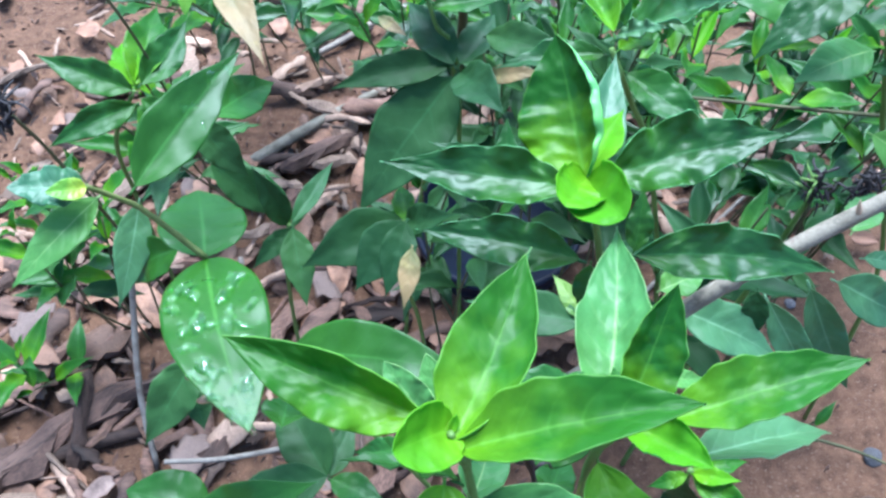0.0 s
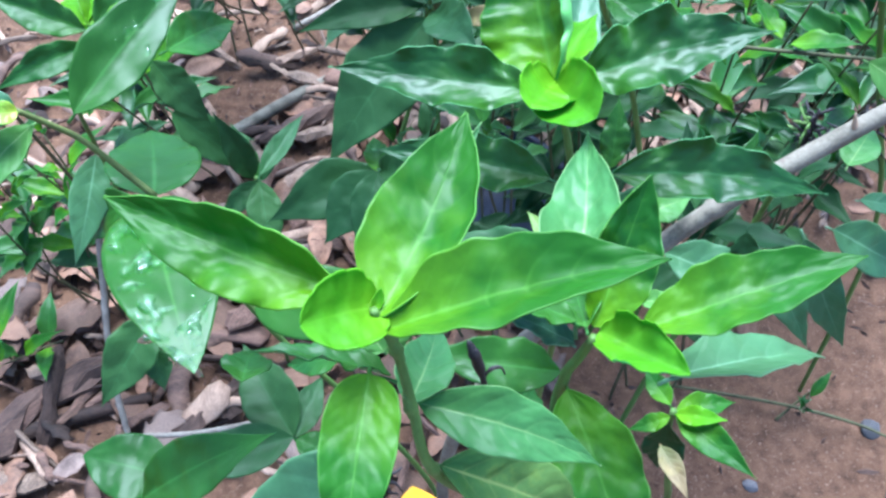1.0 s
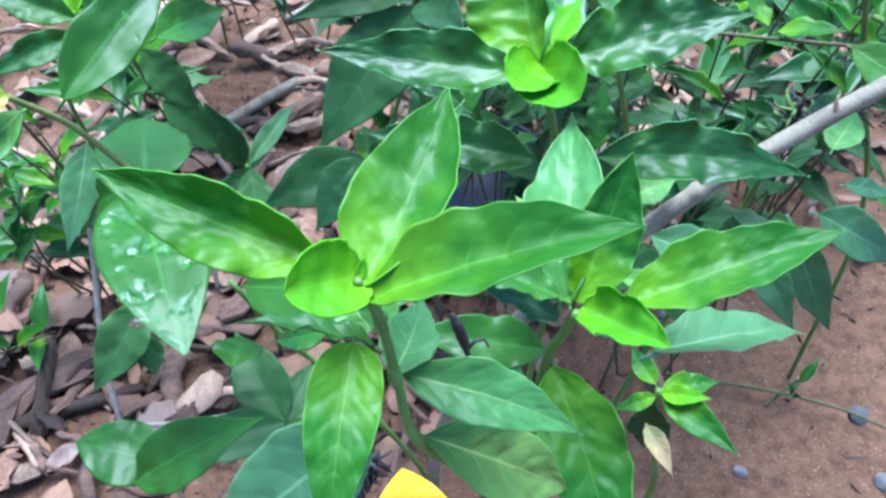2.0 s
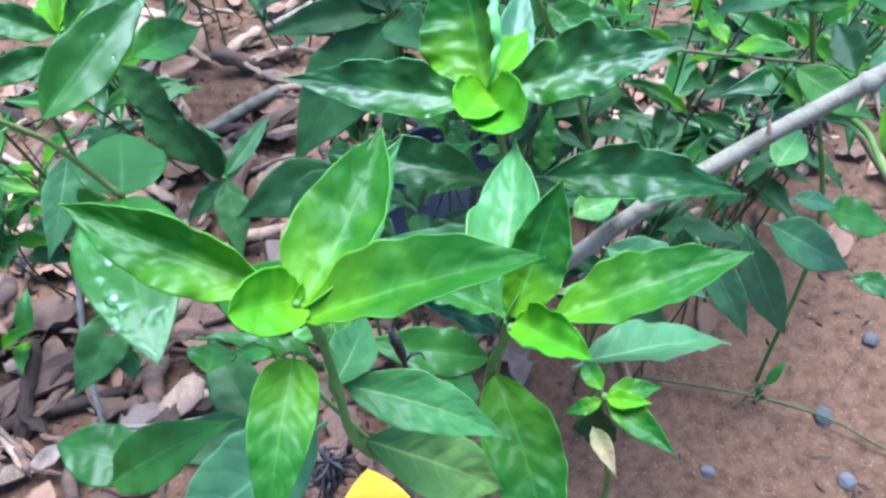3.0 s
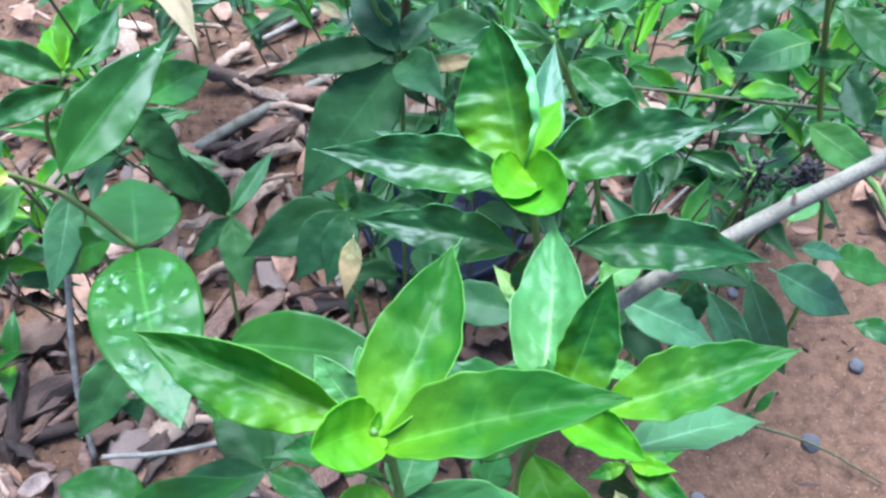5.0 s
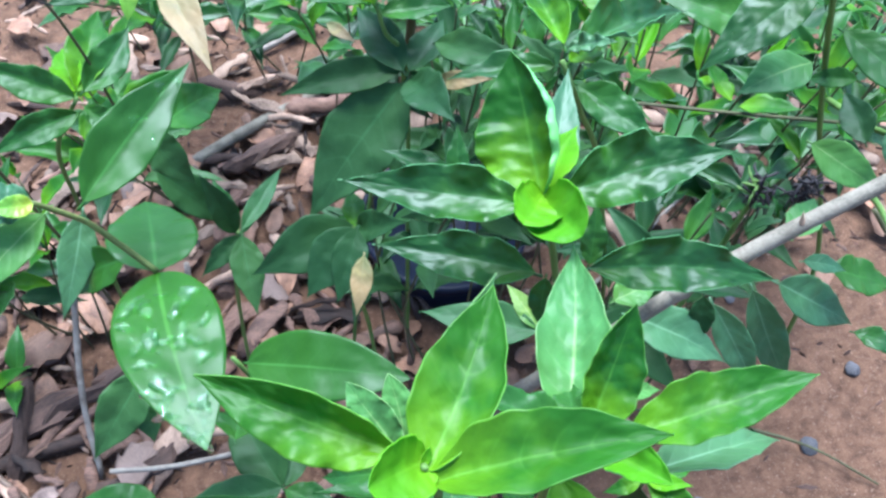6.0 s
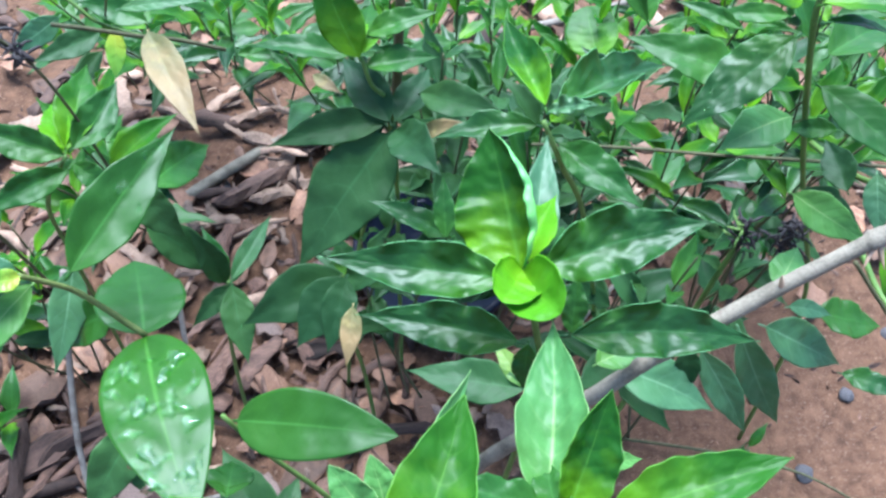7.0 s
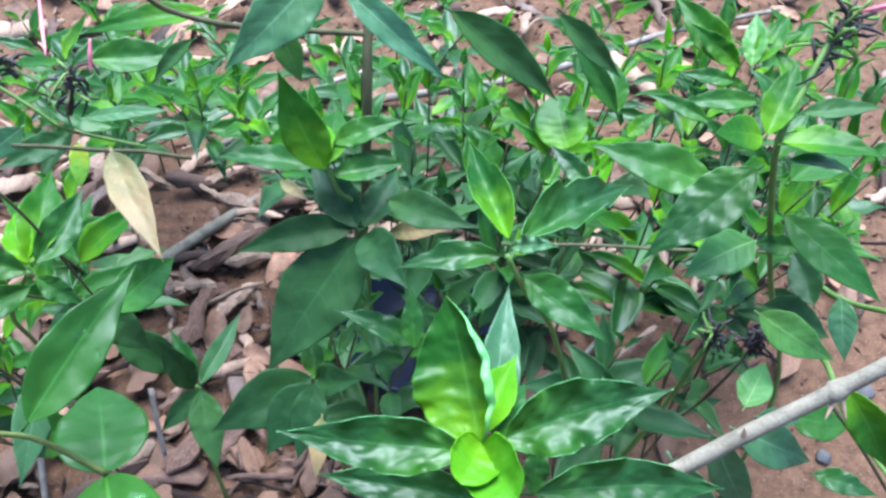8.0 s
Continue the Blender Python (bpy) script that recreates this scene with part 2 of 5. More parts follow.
TWIG = surface_material("twig_bark", (0.11, 0.09, 0.072), (0.30, 0.265, 0.22), 80, 0.8, 0.6, 0.0008, (1, 1, 1), None, 0.25)
STONE = surface_material("grey_pebble", (0.042, 0.040, 0.042), (0.115, 0.108, 0.112), 60, 0.7, 0.5, 0.0008, (1, 1, 1), None, 0.3)
PLASTIC = surface_material("navy_plastic", (0.003, 0.004, 0.012), (0.007, 0.010, 0.024), 40, 0.45, 0.25, 0.001)
PLASTIC.node_tree.nodes["Principled BSDF"].inputs["Specular IOR Level"].default_value = 0.2
PETAL = surface_material("pink_petal", (0.34, 0.08, 0.11), (0.52, 0.18, 0.22), 90, 0.45, 0.3, 0.0005)
THORN = surface_material("thorn", (0.26, 0.17, 0.11), (0.38, 0.27, 0.18), 200, 0.5, 0.2, 0.0003)

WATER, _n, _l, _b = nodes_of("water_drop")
# the dull green tint stands in for leaf sheen lost under the water
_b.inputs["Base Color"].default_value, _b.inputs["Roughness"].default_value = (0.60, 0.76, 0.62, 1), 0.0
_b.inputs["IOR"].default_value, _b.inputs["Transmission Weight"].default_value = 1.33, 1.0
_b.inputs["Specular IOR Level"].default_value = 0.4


# ---- helpers for building ----
def thing(name, label, category, group="", at=(0, 0, 0), kind=""):
    ob = new(name)
    ob.location = at
    ob.empty_display_size = 0.02
    return tagged(ob, label, category, group, kind)


def part(name, mesh, parent, label=""):
    ob = new(name, mesh)
    ob.parent = parent
    ob.matrix_parent_inverse = Matrix.Translation(-Vector(parent.location)) if parent.type == "EMPTY" else Matrix()
    return tagged(ob, label)


def mesh_of(name, verts, faces, materials, index=None, uvs=None, smooth=True):
    me = bpy.data.meshes.new(name)
    me.from_pydata([tuple(v) for v in verts], [], faces)
    for m in materials:
        me.materials.append(m)
    if index is not None:
        me.polygons.foreach_set("material_index", index)
    if smooth:
        me.polygons.foreach_set("use_smooth", [True] * len(me.polygons))
    if uvs is not None:
        layer = me.uv_layers.new(name="blade")
        loops = np.empty(len(me.loops), dtype=np.int32)
        me.loops.foreach_get("vertex_index", loops)
        layer.data.foreach_set("uv", np.asarray(uvs, dtype=np.float32)[loops].ravel())
    me.update()
    return me


def spline(points, steps):
    """A smooth run through the points."""
    p = [np.array(q, float) for q in points]
    p = [2 * p[0] - p[1], *p, 2 * p[-1] - p[-2]]
    run = []
    for a, b, c, d in zip(p, p[1:], p[2:], p[3:]):
        for k in range(steps):
            s = k / steps
            run.append(0.5 * (2 * b + (c - a) * s + (2 * a - 5 * b + 4 * c - d) * s * s + (3 * b - a - 3 * c + d) * s ** 3))
    run.append(p[-2])
    return run


def tube(points, radii, sides=8, steps=5, bumps=0.0, rng=None):
    """Vertices and faces of a round, tapering, closed tube."""
    run = spline(points, steps)
    n = len(run)
    rad = np.interp(np.linspace(0, 1, n), np.linspace(0, 1, len(radii)), radii)
    verts, faces = [], []
    side = np.array((0.3, 0.5, 0.8))
    for i, q in enumerate(run):
        d = run[min(i + 1, n - 1)] - run[max(i - 1, 0)]
        d = d / (np.linalg.norm(d) + 1e-9)
        side = side - d * (side @ d)
        side /= np.linalg.norm(side) + 1e-9
        other = np.cross(d, side)
        for k in range(sides):
            a = 2 * math.pi * k / sides
            r = rad[i] * (1 + (rng.uniform(-bumps, bumps) if rng else 0))
            verts.append(q + r * (math.cos(a) * side + math.sin(a) * other))
    for i in range(n - 1):
        for k in range(sides):
            a, b = i * sides + k, i * sides + (k + 1) % sides
            faces.append((a, b, b + sides, a + sides))
    faces.append(tuple(range(sides))[::-1])
    faces.append(tuple(range((n - 1) * sides, n * sides)))
    return verts, faces


OUTLINE = {"lance": (0.88, 1.52), "oval": (0.58, 0.92), "round": (0.42, 0.50), "spade": (0.78, 2.1), "full": (0.75, 1.12), "broad": (0.42, 0.95)}


def blade_grid(length, width, bend, fold, wave, shape, nu, nv, rng, curl=0.12, twist=0.0, cell=0.0):
    """Points of a leaf along +x with its top towards +z: outline, arched midrib, V fold, wavy margins, blisters."""
    p, q = OUTLINE[shape]
    peak = (p / (p + q)) ** p * (q / (p + q)) ** q
    s = np.linspace(0, 1, nu + 1)
    u = (0.45 * s + 0.55 * (1 - np.cos(math.pi * s)) / 2)[:, None]
    v = np.sign(np.linspace(-1, 1, nv + 1)) * np.abs(np.linspace(-1, 1, nv + 1)) ** 0.8
    v = v[None, :]
    uu = np.clip(u, 1e-4, 1 - 1e-4)
    half = 0.5 * width * length * (uu ** p * (1 - uu) ** q) / peak
    ragged = 1 + 0.022 * np.sin(uu * 23 + rng.uniform(0, 6)) + 0.012 * np.sin(uu * 41 + rng.uniform(0, 6))
    half = half * (ragged if shape in ("lance", "spade", "full") else 1.0)
    av = np.abs(v)
    turn = twist * (u - 0.5)
    # the blade rises from the midrib at the fold's slope, and its margin rolls up (curl below 0) or down
    steps = np.linspace(0, 1, 41)
    edge = np.clip((steps - 0.66) / 0.34, 0, 1) ** 1.5
    rolled = []
    folds = fold if isinstance(fold, tuple) else (fold, fold)
    curls = curl if isinstance(curl, tuple) else (curl, curl)
    for a in u[:, 0]:
        sides = []
        for f, c in zip(folds, curls):
            slope = radians(f) * (1 - 0.35 * a) * np.clip(steps / 0.3, 0.25, 1.0) - radians(150) * c * edge * (0.55 + 0.45 * math.sin(math.pi * min(1.0, a * 1.1)))
            yy = np.concatenate([[0], np.cumsum(np.cos(slope[1:]))]) / 40
            zz = np.concatenate([[0], np.cumsum(np.sin(slope[1:]))]) / 40
            sides.append((np.interp(av[0], steps, yy), np.interp(av[0], steps, zz)))
        low = v[0] < 0
        rolled.append((np.where(low, sides[0][0], sides[1][0]), np.where(low, sides[0][1], sides[1][1])))
    y0 = np.sign(v) * half * np.array([r[0] for r in rolled])
    z0 = half * np.array([r[1] for r in rolled])
    ph = (rng.uniform(0, 6.28), rng.uniform(0, 6.28))
    phase = np.where(v < 0, ph[0], ph[1])
    turns = rng.uniform(2.2, 3.4)
    ruffle = 1.7 * wave * half * av ** 2 * (np.sin(2 * math.pi * turns * u + phase) + 0.5 * np.sin(2 * math.pi * turns * 2.3 * u + 2 * phase))
    blister = 0.011 * half * (1 - av ** 2) * np.sin(math.pi * np.clip(av * 1.4, 0, 1)) * np.cos(2 * math.pi * (8 * u - 1.6 * av) + phase)
    lumps = np.array([[noise.noise((6.0 * a * (1 + 1 / max(width, 0.2)) / 2, 2.2 * b, ph[0] * 3)) for b in v[0]] for a in u[:, 0]])
    dents = np.array([[noise.noise((15.0 * a * (1 + 1 / max(width, 0.2)) / 2, 5.5 * b, ph[1] * 3)) for b in v[0]] for a in u[:, 0]])
    z0 = z0 + dents * half * min(0.5 * wave, 0.04) * (1 - av ** 3)
    z0 = z0 + ruffle + blister * (1 + 3 * wave) + lumps * half * (0.05 + 0.45 * wave) * (1 - 0.5 * av)
    if cell:
        # puckers: domes between the fine veins
        shift = 40 * ph[0]
        nest = np.array([[noise.voronoi((length * a / cell + shift, hy * b / cell, shift))[0][0] for b, hy in zip(v[0], np.broadcast_to(h, v[0].shape))] for a, h in zip(u[:, 0], half[:, 0])])
        z0 = z0 + 0.10 * cell * (0.35 - np.minimum(nest, 0.8) ** 2) * (1 - av ** 6) * np.clip(av * 6, 0.2, 1) * np.sin(math.pi * np.clip(u, 0.03, 0.97)) ** 0.5
    # the midrib swings a little sideways as well
    sway = 0.03 * length * rng.uniform(-1, 1) * np.sin(math.pi * u)
    x = np.broadcast_to(length * u, y0.shape)
    arch = length * bend * 4 * u * (1 - u) * (0.7 + 0.6 * u)
    y = y0 * np.cos(turn) - z0 * np.sin(turn) + sway
    z = y0 * np.sin(turn) + z0 * np.cos(turn) + arch
    return np.stack([x, y, z], axis=-1), u, v


def leaf_mesh(kind, length, width, bend, fold, wave, shape, nu, nv, rng, curl=None, cell=0.0):
    grid, u, v = blade_grid(length, width, bend, fold, wave, shape, nu, nv, rng, 0.06 + 0.3 * wave if curl is None else curl, rng.uniform(-0.25, 0.25), cell)
    du, dv = np.gradient(grid, axis=0), np.gradient(grid, axis=1)
    normal = np.cross(du, dv)
    normal /= np.linalg.norm(normal, axis=-1, keepdims=True) + 1e-12
    thick = 0.00035
    lower = grid - thick * normal
    m, k = grid.shape[:2]
    verts = np.concatenate([grid.reshape(-1, 3), lower.reshape(-1, 3)])
    uv = np.stack(np.broadcast_arrays((v + 1) / 2, u), axis=-1).reshape(-1, 2)
    uvs = np.concatenate([uv, uv])
    faces, index = [], []
    off = m * k
    for i in range(m - 1):
        for j in range(k - 1):
            a, b, c, d = i * k + j, (i + 1) * k + j, (i + 1) * k + j + 1, i * k + j + 1
            faces.append((a, b, c, d))
            index.append(0)
            faces.append((a + off, d + off, c + off, b + off))
            index.append(1)
    for i in range(m - 1):
        for j in (0, k - 1):
            a, b = i * k + j, (i + 1) * k + j
            faces.append((a, a + off, b + off, b) if j == 0 else (a, b, b + off, a + off))
            index.append(0)
    # the midrib stands out as a fine cord under the blade, and runs on into the stalk
    thick_rib = 0.006 * length + 0.0003
    mid = [lower[i, k // 2] - 1.7 * thick_rib * max(0.15, 1 - i / (0.6 * m)) * normal[i, k // 2] for i in range(0, max(3, m // 4), max(1, m // 12))]
    back = np.array((-0.05 * length, 0.0, -0.02 * length)) + mid[0]
    rv, rf = tube([back, *mid], [thick_rib, thick_rib * 0.9, thick_rib * 0.4, thick_rib * 0.15], 5, 2)
    start = len(verts)
    verts = np.concatenate([verts, np.array(rv)])
    uvs = np.concatenate([uvs, np.full((len(rv), 2), 0.5)])
    faces += [tuple(a + start for a in f) for f in rf]
    index += [0] * len(rf)
    return mesh_of("leaf", verts, faces, [BLADE[kind], UNDER[UNDERSIDE[kind]]], index, uvs), grid


def basis(base, tip, up):
    x = (Vector(tip) - Vector(base)).normalized()
    z = Vector(up)
    z = (z - x * z.dot(x)).normalized()
    y = z.cross(x)
    m = Matrix((x, y, z)).transposed().to_4x4()
    m.translation = Vector(base)
    return m


LEAF_LABEL = {"dry": "dry pale yellow withered leaf", "gold": "golden yellow dying leaf", "yellow": "yellowing green leaf", "silver": "pale silvery green leaf", "dewy": "broad wet leaf covered with water drops"}


def leaf(plant, kind, base, tip, up, width, bend, fold, wave, shape="lance", fine=True, curl=None, cell=0.0):
    """One leaf of a plant, from its base to its tip, its top facing up. fold and curl may differ from side to side; cell is the size of its puckers."""
    length = (Vector(tip) - Vector(base)).length
    if not isinstance(fold, tuple) and shape == "lance":
        # plain blades are keeled, a little more on one side
        fold, width, wave = (1.5 * fold + 9, 1.2 * fold + 5), 1.07 * width, wave + 0.03
    nu, nv = (60, 32) if cell else (30, 20) if fine else (10, 6)
    rng = random.Random(int(abs(base[0] * 7919 + tip[1] * 104729 + tip[2] * 1299709) * 1000))
    m = basis(base, tip, up)
    mesh, grid = leaf_mesh(kind, length, width, bend, fold, wave, shape, nu, nv, rng, curl, cell)
    ob = part("leaf", mesh, plant, LEAF_LABEL.get(kind, ""))
    ob.matrix_basis = m
    return ob, grid


def stem(plant, points, thick=0.0022, thin=0.0014, material=None, name="stem", bumps=0.06, label=""):
    length = sum(math.dist(a, b) for a, b in zip(points, points[1:]))
    v, f = tube(points, [thin, (thin + thick) / 2, thick], 8, 5, bumps, random.Random(len(points) + int(1000 * length)))
    return part(name, mesh_of(name, v, f, [material or STEM_GREEN]), plant, label)


def shoot(plant, top, root, pairs, size, kinds, seed, spread=1.0, width=0.38):
    """A leafy shoot: a stem from root to top with crossed pairs of leaves, small and steep at the top."""
    rng = random.Random(seed)
    top, root = np.array(top, float), np.array(root, float)
    middle = (top + root) / 2 + np.array((rng.uniform(-1, 1), rng.uniform(-1, 1), 0)) * 0.03
    run = spline([root, middle, top], 10)
    stem(plant, [tuple(run[i]) for i in (0, 5, 10, 15, 20)][::-1], 0.0015, 0.0008, STEM_BROWN)
    turn = rng.uniform(0, math.pi)
    for k in range(pairs):
        at = run[max(5, 20 - int(k * 11 / max(pairs, 1)))]
        reach = size * (0.42 if k == 0 else min(1.0, 0.62 + 0.16 * k)) * rng.uniform(0.85, 1.15)
        rise = radians((58, 34, 18, 6, -6, -14)[min(k, 5)] + rng.uniform(-10, 10))
        for half in (0, 1):
            a = turn + k * math.pi / 2 + half * math.pi + rng.uniform(-0.3, 0.3)
            d = np.array((math.cos(a) * math.cos(rise), math.sin(a) * math.cos(rise), math.sin(rise)))
            d = d * np.array((spread, spread, 1))
            tip = at + reach * rng.uniform(0.85, 1.1) * d / np.linalg.norm(d)
            flat = np.array((-math.cos(a) * math.sin(rise), -math.sin(a) * math.sin(rise), math.cos(rise)))
            flat = flat + np.array([rng.uniform(-0.25, 0.25) for _ in range(3)])
            kind = kinds[min(max(0, k + rng.choice((-1, 0, 0, 1))), len(kinds) - 1)]
            leaf(plant, kind, tuple(at + 0.004 * d), tuple(tip), tuple(flat), width * rng.uniform(0.85, 1.15),
                 rng.uniform(-0.06, 0.16), rng.uniform(12, 36), rng.uniform(0.05, 0.16), "lance", False, rng.uniform(-0.3, 0.15))


# ---- ground: one sheet, level, fine near the plants ----
def ground_height(x, y):
    return 0.012 * noise.noise((x * 4, y * 4, 1.7)) + 0.005 * noise.noise((x * 17, y * 17, 5.1)) + 0.0025 * noise.noise((x * 55, y * 55, 9.0))


def build_ground():
    near = list(np.arange(-1.6, 1.9001, 0.014))
    xs = [-400, -120, -40, -14, -6, -3, -2.2] + near + [2.4, 3.2, 6, 14, 40, 120, 400]
    nearer = list(np.arange(-0.6, 2.4001, 0.014))
    ys = [-400, -120, -40, -14, -6, -3, -1.5, -0.9] + nearer + [2.9, 4, 7, 15, 40, 120, 400]
    verts = [(x, y, ground_height(x, y)) for y in ys for x in xs]
    w = len(xs)
    faces = [(j * w + i, j * w + i + 1, (j + 1) * w + i + 1, (j + 1) * w + i) for j in range(len(ys) - 1) for i in range(w - 1)]
    ob = new("ground", mesh_of("ground", verts, faces, [SAND]))
    tagged(ob, "reddish brown sandy soil, damp and bare between mulch", "ground", kind="structure")


build_ground()

# ---- the shrubs ----
front = thing("shrub", "green shrub with bright glossy young leaves on a grey woody branch", "shrub", "garden shrubs", (0.20, 0.34, 0.0))
left = thing("shrub", "green shrub with broad smooth leaves wet with water drops", "shrub", "garden shrubs", (-0.05, 0.45, 0.0))
back = thing("shrub", "dense green shrub with dark leaves and one dry yellow leaf", "shrub", "garden shrubs", (0.10, 0.58, 0.0))
fill = thing("shrub", "leafy low shrub with fresh bright green leaves", "shrub", "garden shrubs", (0.45, 0.90, 0.0))
right = thing("shrub", "upright green shrub with withered black flower head", "shrub", "garden shrubs", (0.45, 0.47, 0.0))

# ---- front shrub ----
leaf(front, "young", (0.0927, 0.1560, 0.6963), (0.0466, 0.1713, 0.7070), (0.10, -0.35, 0.93), 0.38, 0.02, (70, 22), 0.10, "full", curl=(-0.05, 0.1), cell=0.006)
leaf(front, "young", (0.0993, 0.1527, 0.6929), (0.1168, 0.1962, 0.7040), (0.12, -0.29, 0.95), 0.5, -0.03, (52, 16), 0.05, "full", curl=(-0.3, -0.08), cell=0.0068)
leaf(front, "young", (0.1004, 0.1507, 0.6916), (0.1515, 0.1520, 0.7141), (-0.40, 0.05, 0.91), 0.4, 0.03, (40, 46), 0.05, "full", curl=(0.05, -0.05), cell=0.005)
leaf(front, "pale", (0.1046, 0.1731, 0.6780), (0.1212, 0.2151, 0.6808), (0.67, -0.31, 0.67), 0.34, -0.02, (22, 22), 0.03, cell=0.0045)
leaf(front, "bud", (0.0991, 0.1556, 0.6924), (0.0862, 0.1461, 0.7014), (0.63, -0.14, 0.76), 0.95, 0.02, (36, 36), 0.04, "round", curl=(-0.25, -0.25))
leaf(front, "bud", (0.0985, 0.1542, 0.6931), (0.0999, 0.1571, 0.6963), (-0.03, -0.74, 0.67), 0.5, -0.05, (30, 30), 0.02, "oval", curl=(-0.1, -0.1))
leaf(front, "young", (0.0972, 0.1456, 0.6831), (0.0932, 0.1091, 0.6711), (0.06, -0.32, 0.95), 0.4, 0.07, (16, 16), 0.05, "broad", curl=(-0.1, -0.1), cell=0.0065)
leaf(front, "pale", (0.1060, 0.1524, 0.6552), (0.1497, 0.1445, 0.6371), (0.31, -0.33, 0.89), 0.34, 0.1, (26, 26), 0.04, cell=0.0045)
leaf(front, "aging", (0.1110, 0.1441, 0.6386), (0.1504, 0.1442, 0.5992), (0.66, -0.34, 0.66), 0.38, 0.1, (26, 26), 0.04, cell=0.0045)
leaf(front, "mid", (0.1008, 0.1518, 0.6705), (0.0711, 0.1538, 0.6774), (0.22, 0.61, 0.76), 0.3, 0.05, 20, 0.1)
leaf(front, "pale", (0.1042, 0.1500, 0.6595), (0.1106, 0.1763, 0.6511), (0.23, 0.25, 0.94), 0.46, 0.02, 10, 0.02)
leaf(front, "silver", (0.0987, 0.1440, 0.6455), (0.0536, 0.1214, 0.6156), (-0.23, -0.58, 0.78), 0.44, 0.05, (10, 10), 0.03)
leaf(front, "mid", (0.0862, 0.1719, 0.6415), (0.0700, 0.1746, 0.6309), (-0.56, -0.23, 0.80), 0.4, 0.05, 10, 0.03)
stem(front, [(0.0985, 0.1535, 0.6945), (0.0995, 0.153, 0.690), (0.102, 0.154, 0.678), (0.105, 0.149, 0.661), (0.109, 0.143, 0.639), (0.123, 0.148, 0.601), (0.143, 0.154, 0.533)], 0.0016, 0.0009)
leaf(front, "tender", (0.1536, 0.1885, 0.6268), (0.1685, 0.2201, 0.6549), (0.03, -0.67, 0.74), 0.5, -0.03, (36, 40), 0.05, "full", curl=(-0.15, -0.1), cell=0.004)
leaf(front, "pale", (0.1493, 0.1940, 0.6193), (0.1595, 0.2658, 0.6225), (-0.21, -0.01, 0.98), 0.4, 0.03, (38, 34), 0.06, curl=(-0.15, -0.15), cell=0.0045)
leaf(front, "young", (0.1663, 0.1867, 0.6289), (0.2241, 0.1984, 0.6475), (-0.31, 0.02, 0.95), 0.38, 0.02, (28, 40), 0.07, "full", curl=(0.02, -0.1), cell=0.004)
leaf(front, "silver", (0.1778, 0.1829, 0.6083), (0.2387, 0.2048, 0.5784), (0.27, 0.43, 0.86), 0.29, 0.06, 16, 0.02)
leaf(front, "bud", (0.1543, 0.1847, 0.6310), (0.1732, 0.1664, 0.6418), (-0.45, 0.06, 0.89), 0.66, 0.02, 44, 0.12, "oval", curl=-0.45)
leaf(front, "silver", (0.1491, 0.1879, 0.6187), (0.1247, 0.1920, 0.6307), (0.41, -0.16, 0.90), 0.34, 0.06, (20, 14), 0.2, curl=(-0.1, -0.35))
leaf(front, "young", (0.1510, 0.1903, 0.5839), (0.1678, 0.1301, 0.5644), (-0.09, -0.33, 0.94), 0.42, 0.05, (16, 16), 0.09, "full", curl=(-0.12, -0.12), cell=0.006)
leaf(front, "smooth", (0.1491, 0.1951, 0.5871), (0.1022, 0.1962, 0.5989), (0.24, -0.18, 0.96), 0.36, 0.03, 12, 0.06)
leaf(front, "mid", (0.1481, 0.1880, 0.6311), (0.1116, 0.1985, 0.6403), (0.27, 0.10, 0.96), 0.35, 0.02, 20, 0.1)
leaf(front, "mid", (0.1508, 0.1865, 0.6302), (0.1510, 0.2121, 0.6175), (-0.20, 0.44, 0.88), 0.5, 0.02, 20, 0.1)
leaf(front, "pale", (0.1777, 0.2250, 0.5822), (0.1982, 0.2285, 0.5740), (0.40, -0.24, 0.89), 0.35, 0.02, 10, 0.05)
leaf(front, "mid", (0.1344, 0.1824, 0.5646), (0.1450, 0.2094, 0.5469), (0.30, 0.44, 0.85), 0.45, 0.02, 10, 0.05)
leaf(front, "pale", (0.0930, 0.1972, 0.5966), (0.0755, 0.2159, 0.6108), (0.00, -0.60, 0.80), 0.55, 0.04, (22, 22), 0.1, "oval", curl=(-0.2, -0.2))
leaf(front, "pale", (0.0962, 0.1986, 0.5929), (0.0901, 0.2196, 0.6096), (0.06, -0.61, 0.79), 0.56, 0.04, (24, 24), 0.1, "oval", curl=(-0.15, -0.15))
leaf(front, "gold", (0.1042, 0.1788, 0.4043), (0.0963, 0.2148, 0.4291), (0.13, -0.54, 0.83), 0.95, 0.03, 8, 0.02, "oval")
stem(front, [(0.153, 0.185, 0.627), (0.152, 0.190, 0.606), (0.150, 0.193, 0.587), (0.150, 0.193, 0.548), (0.157, 0.190, 0.424)])
leaf(front, "young", (0.2046, 0.2143, 0.5125), (0.2307, 0.1865, 0.5144), (-0.39, -0.31, 0.87), 0.34, 0.03, 15, 0.05)
leaf(front, "young", (0.2055, 0.2166, 0.5105), (0.2311, 0.2214, 0.5082), (0.11, -0.15, 0.98), 0.42, 0.03, 15, 0.05)
leaf(front, "young", (0.2032, 0.2185, 0.5118), (0.1964, 0.2386, 0.5073), (-0.34, 0.10, 0.94), 0.42, 0.02, 15, 0.05)
leaf(front, "bud", (0.2041, 0.2134, 0.5143), (0.2215, 0.2071, 0.5224), (-0.44, -0.04, 0.90), 0.42, 0.02, 15, 0.05)
leaf(front, "young", (0.2031, 0.2147, 0.5091), (0.1866, 0.2123, 0.5011), (-0.42, -0.11, 0.90), 0.4, 0.02, 15, 0.05)
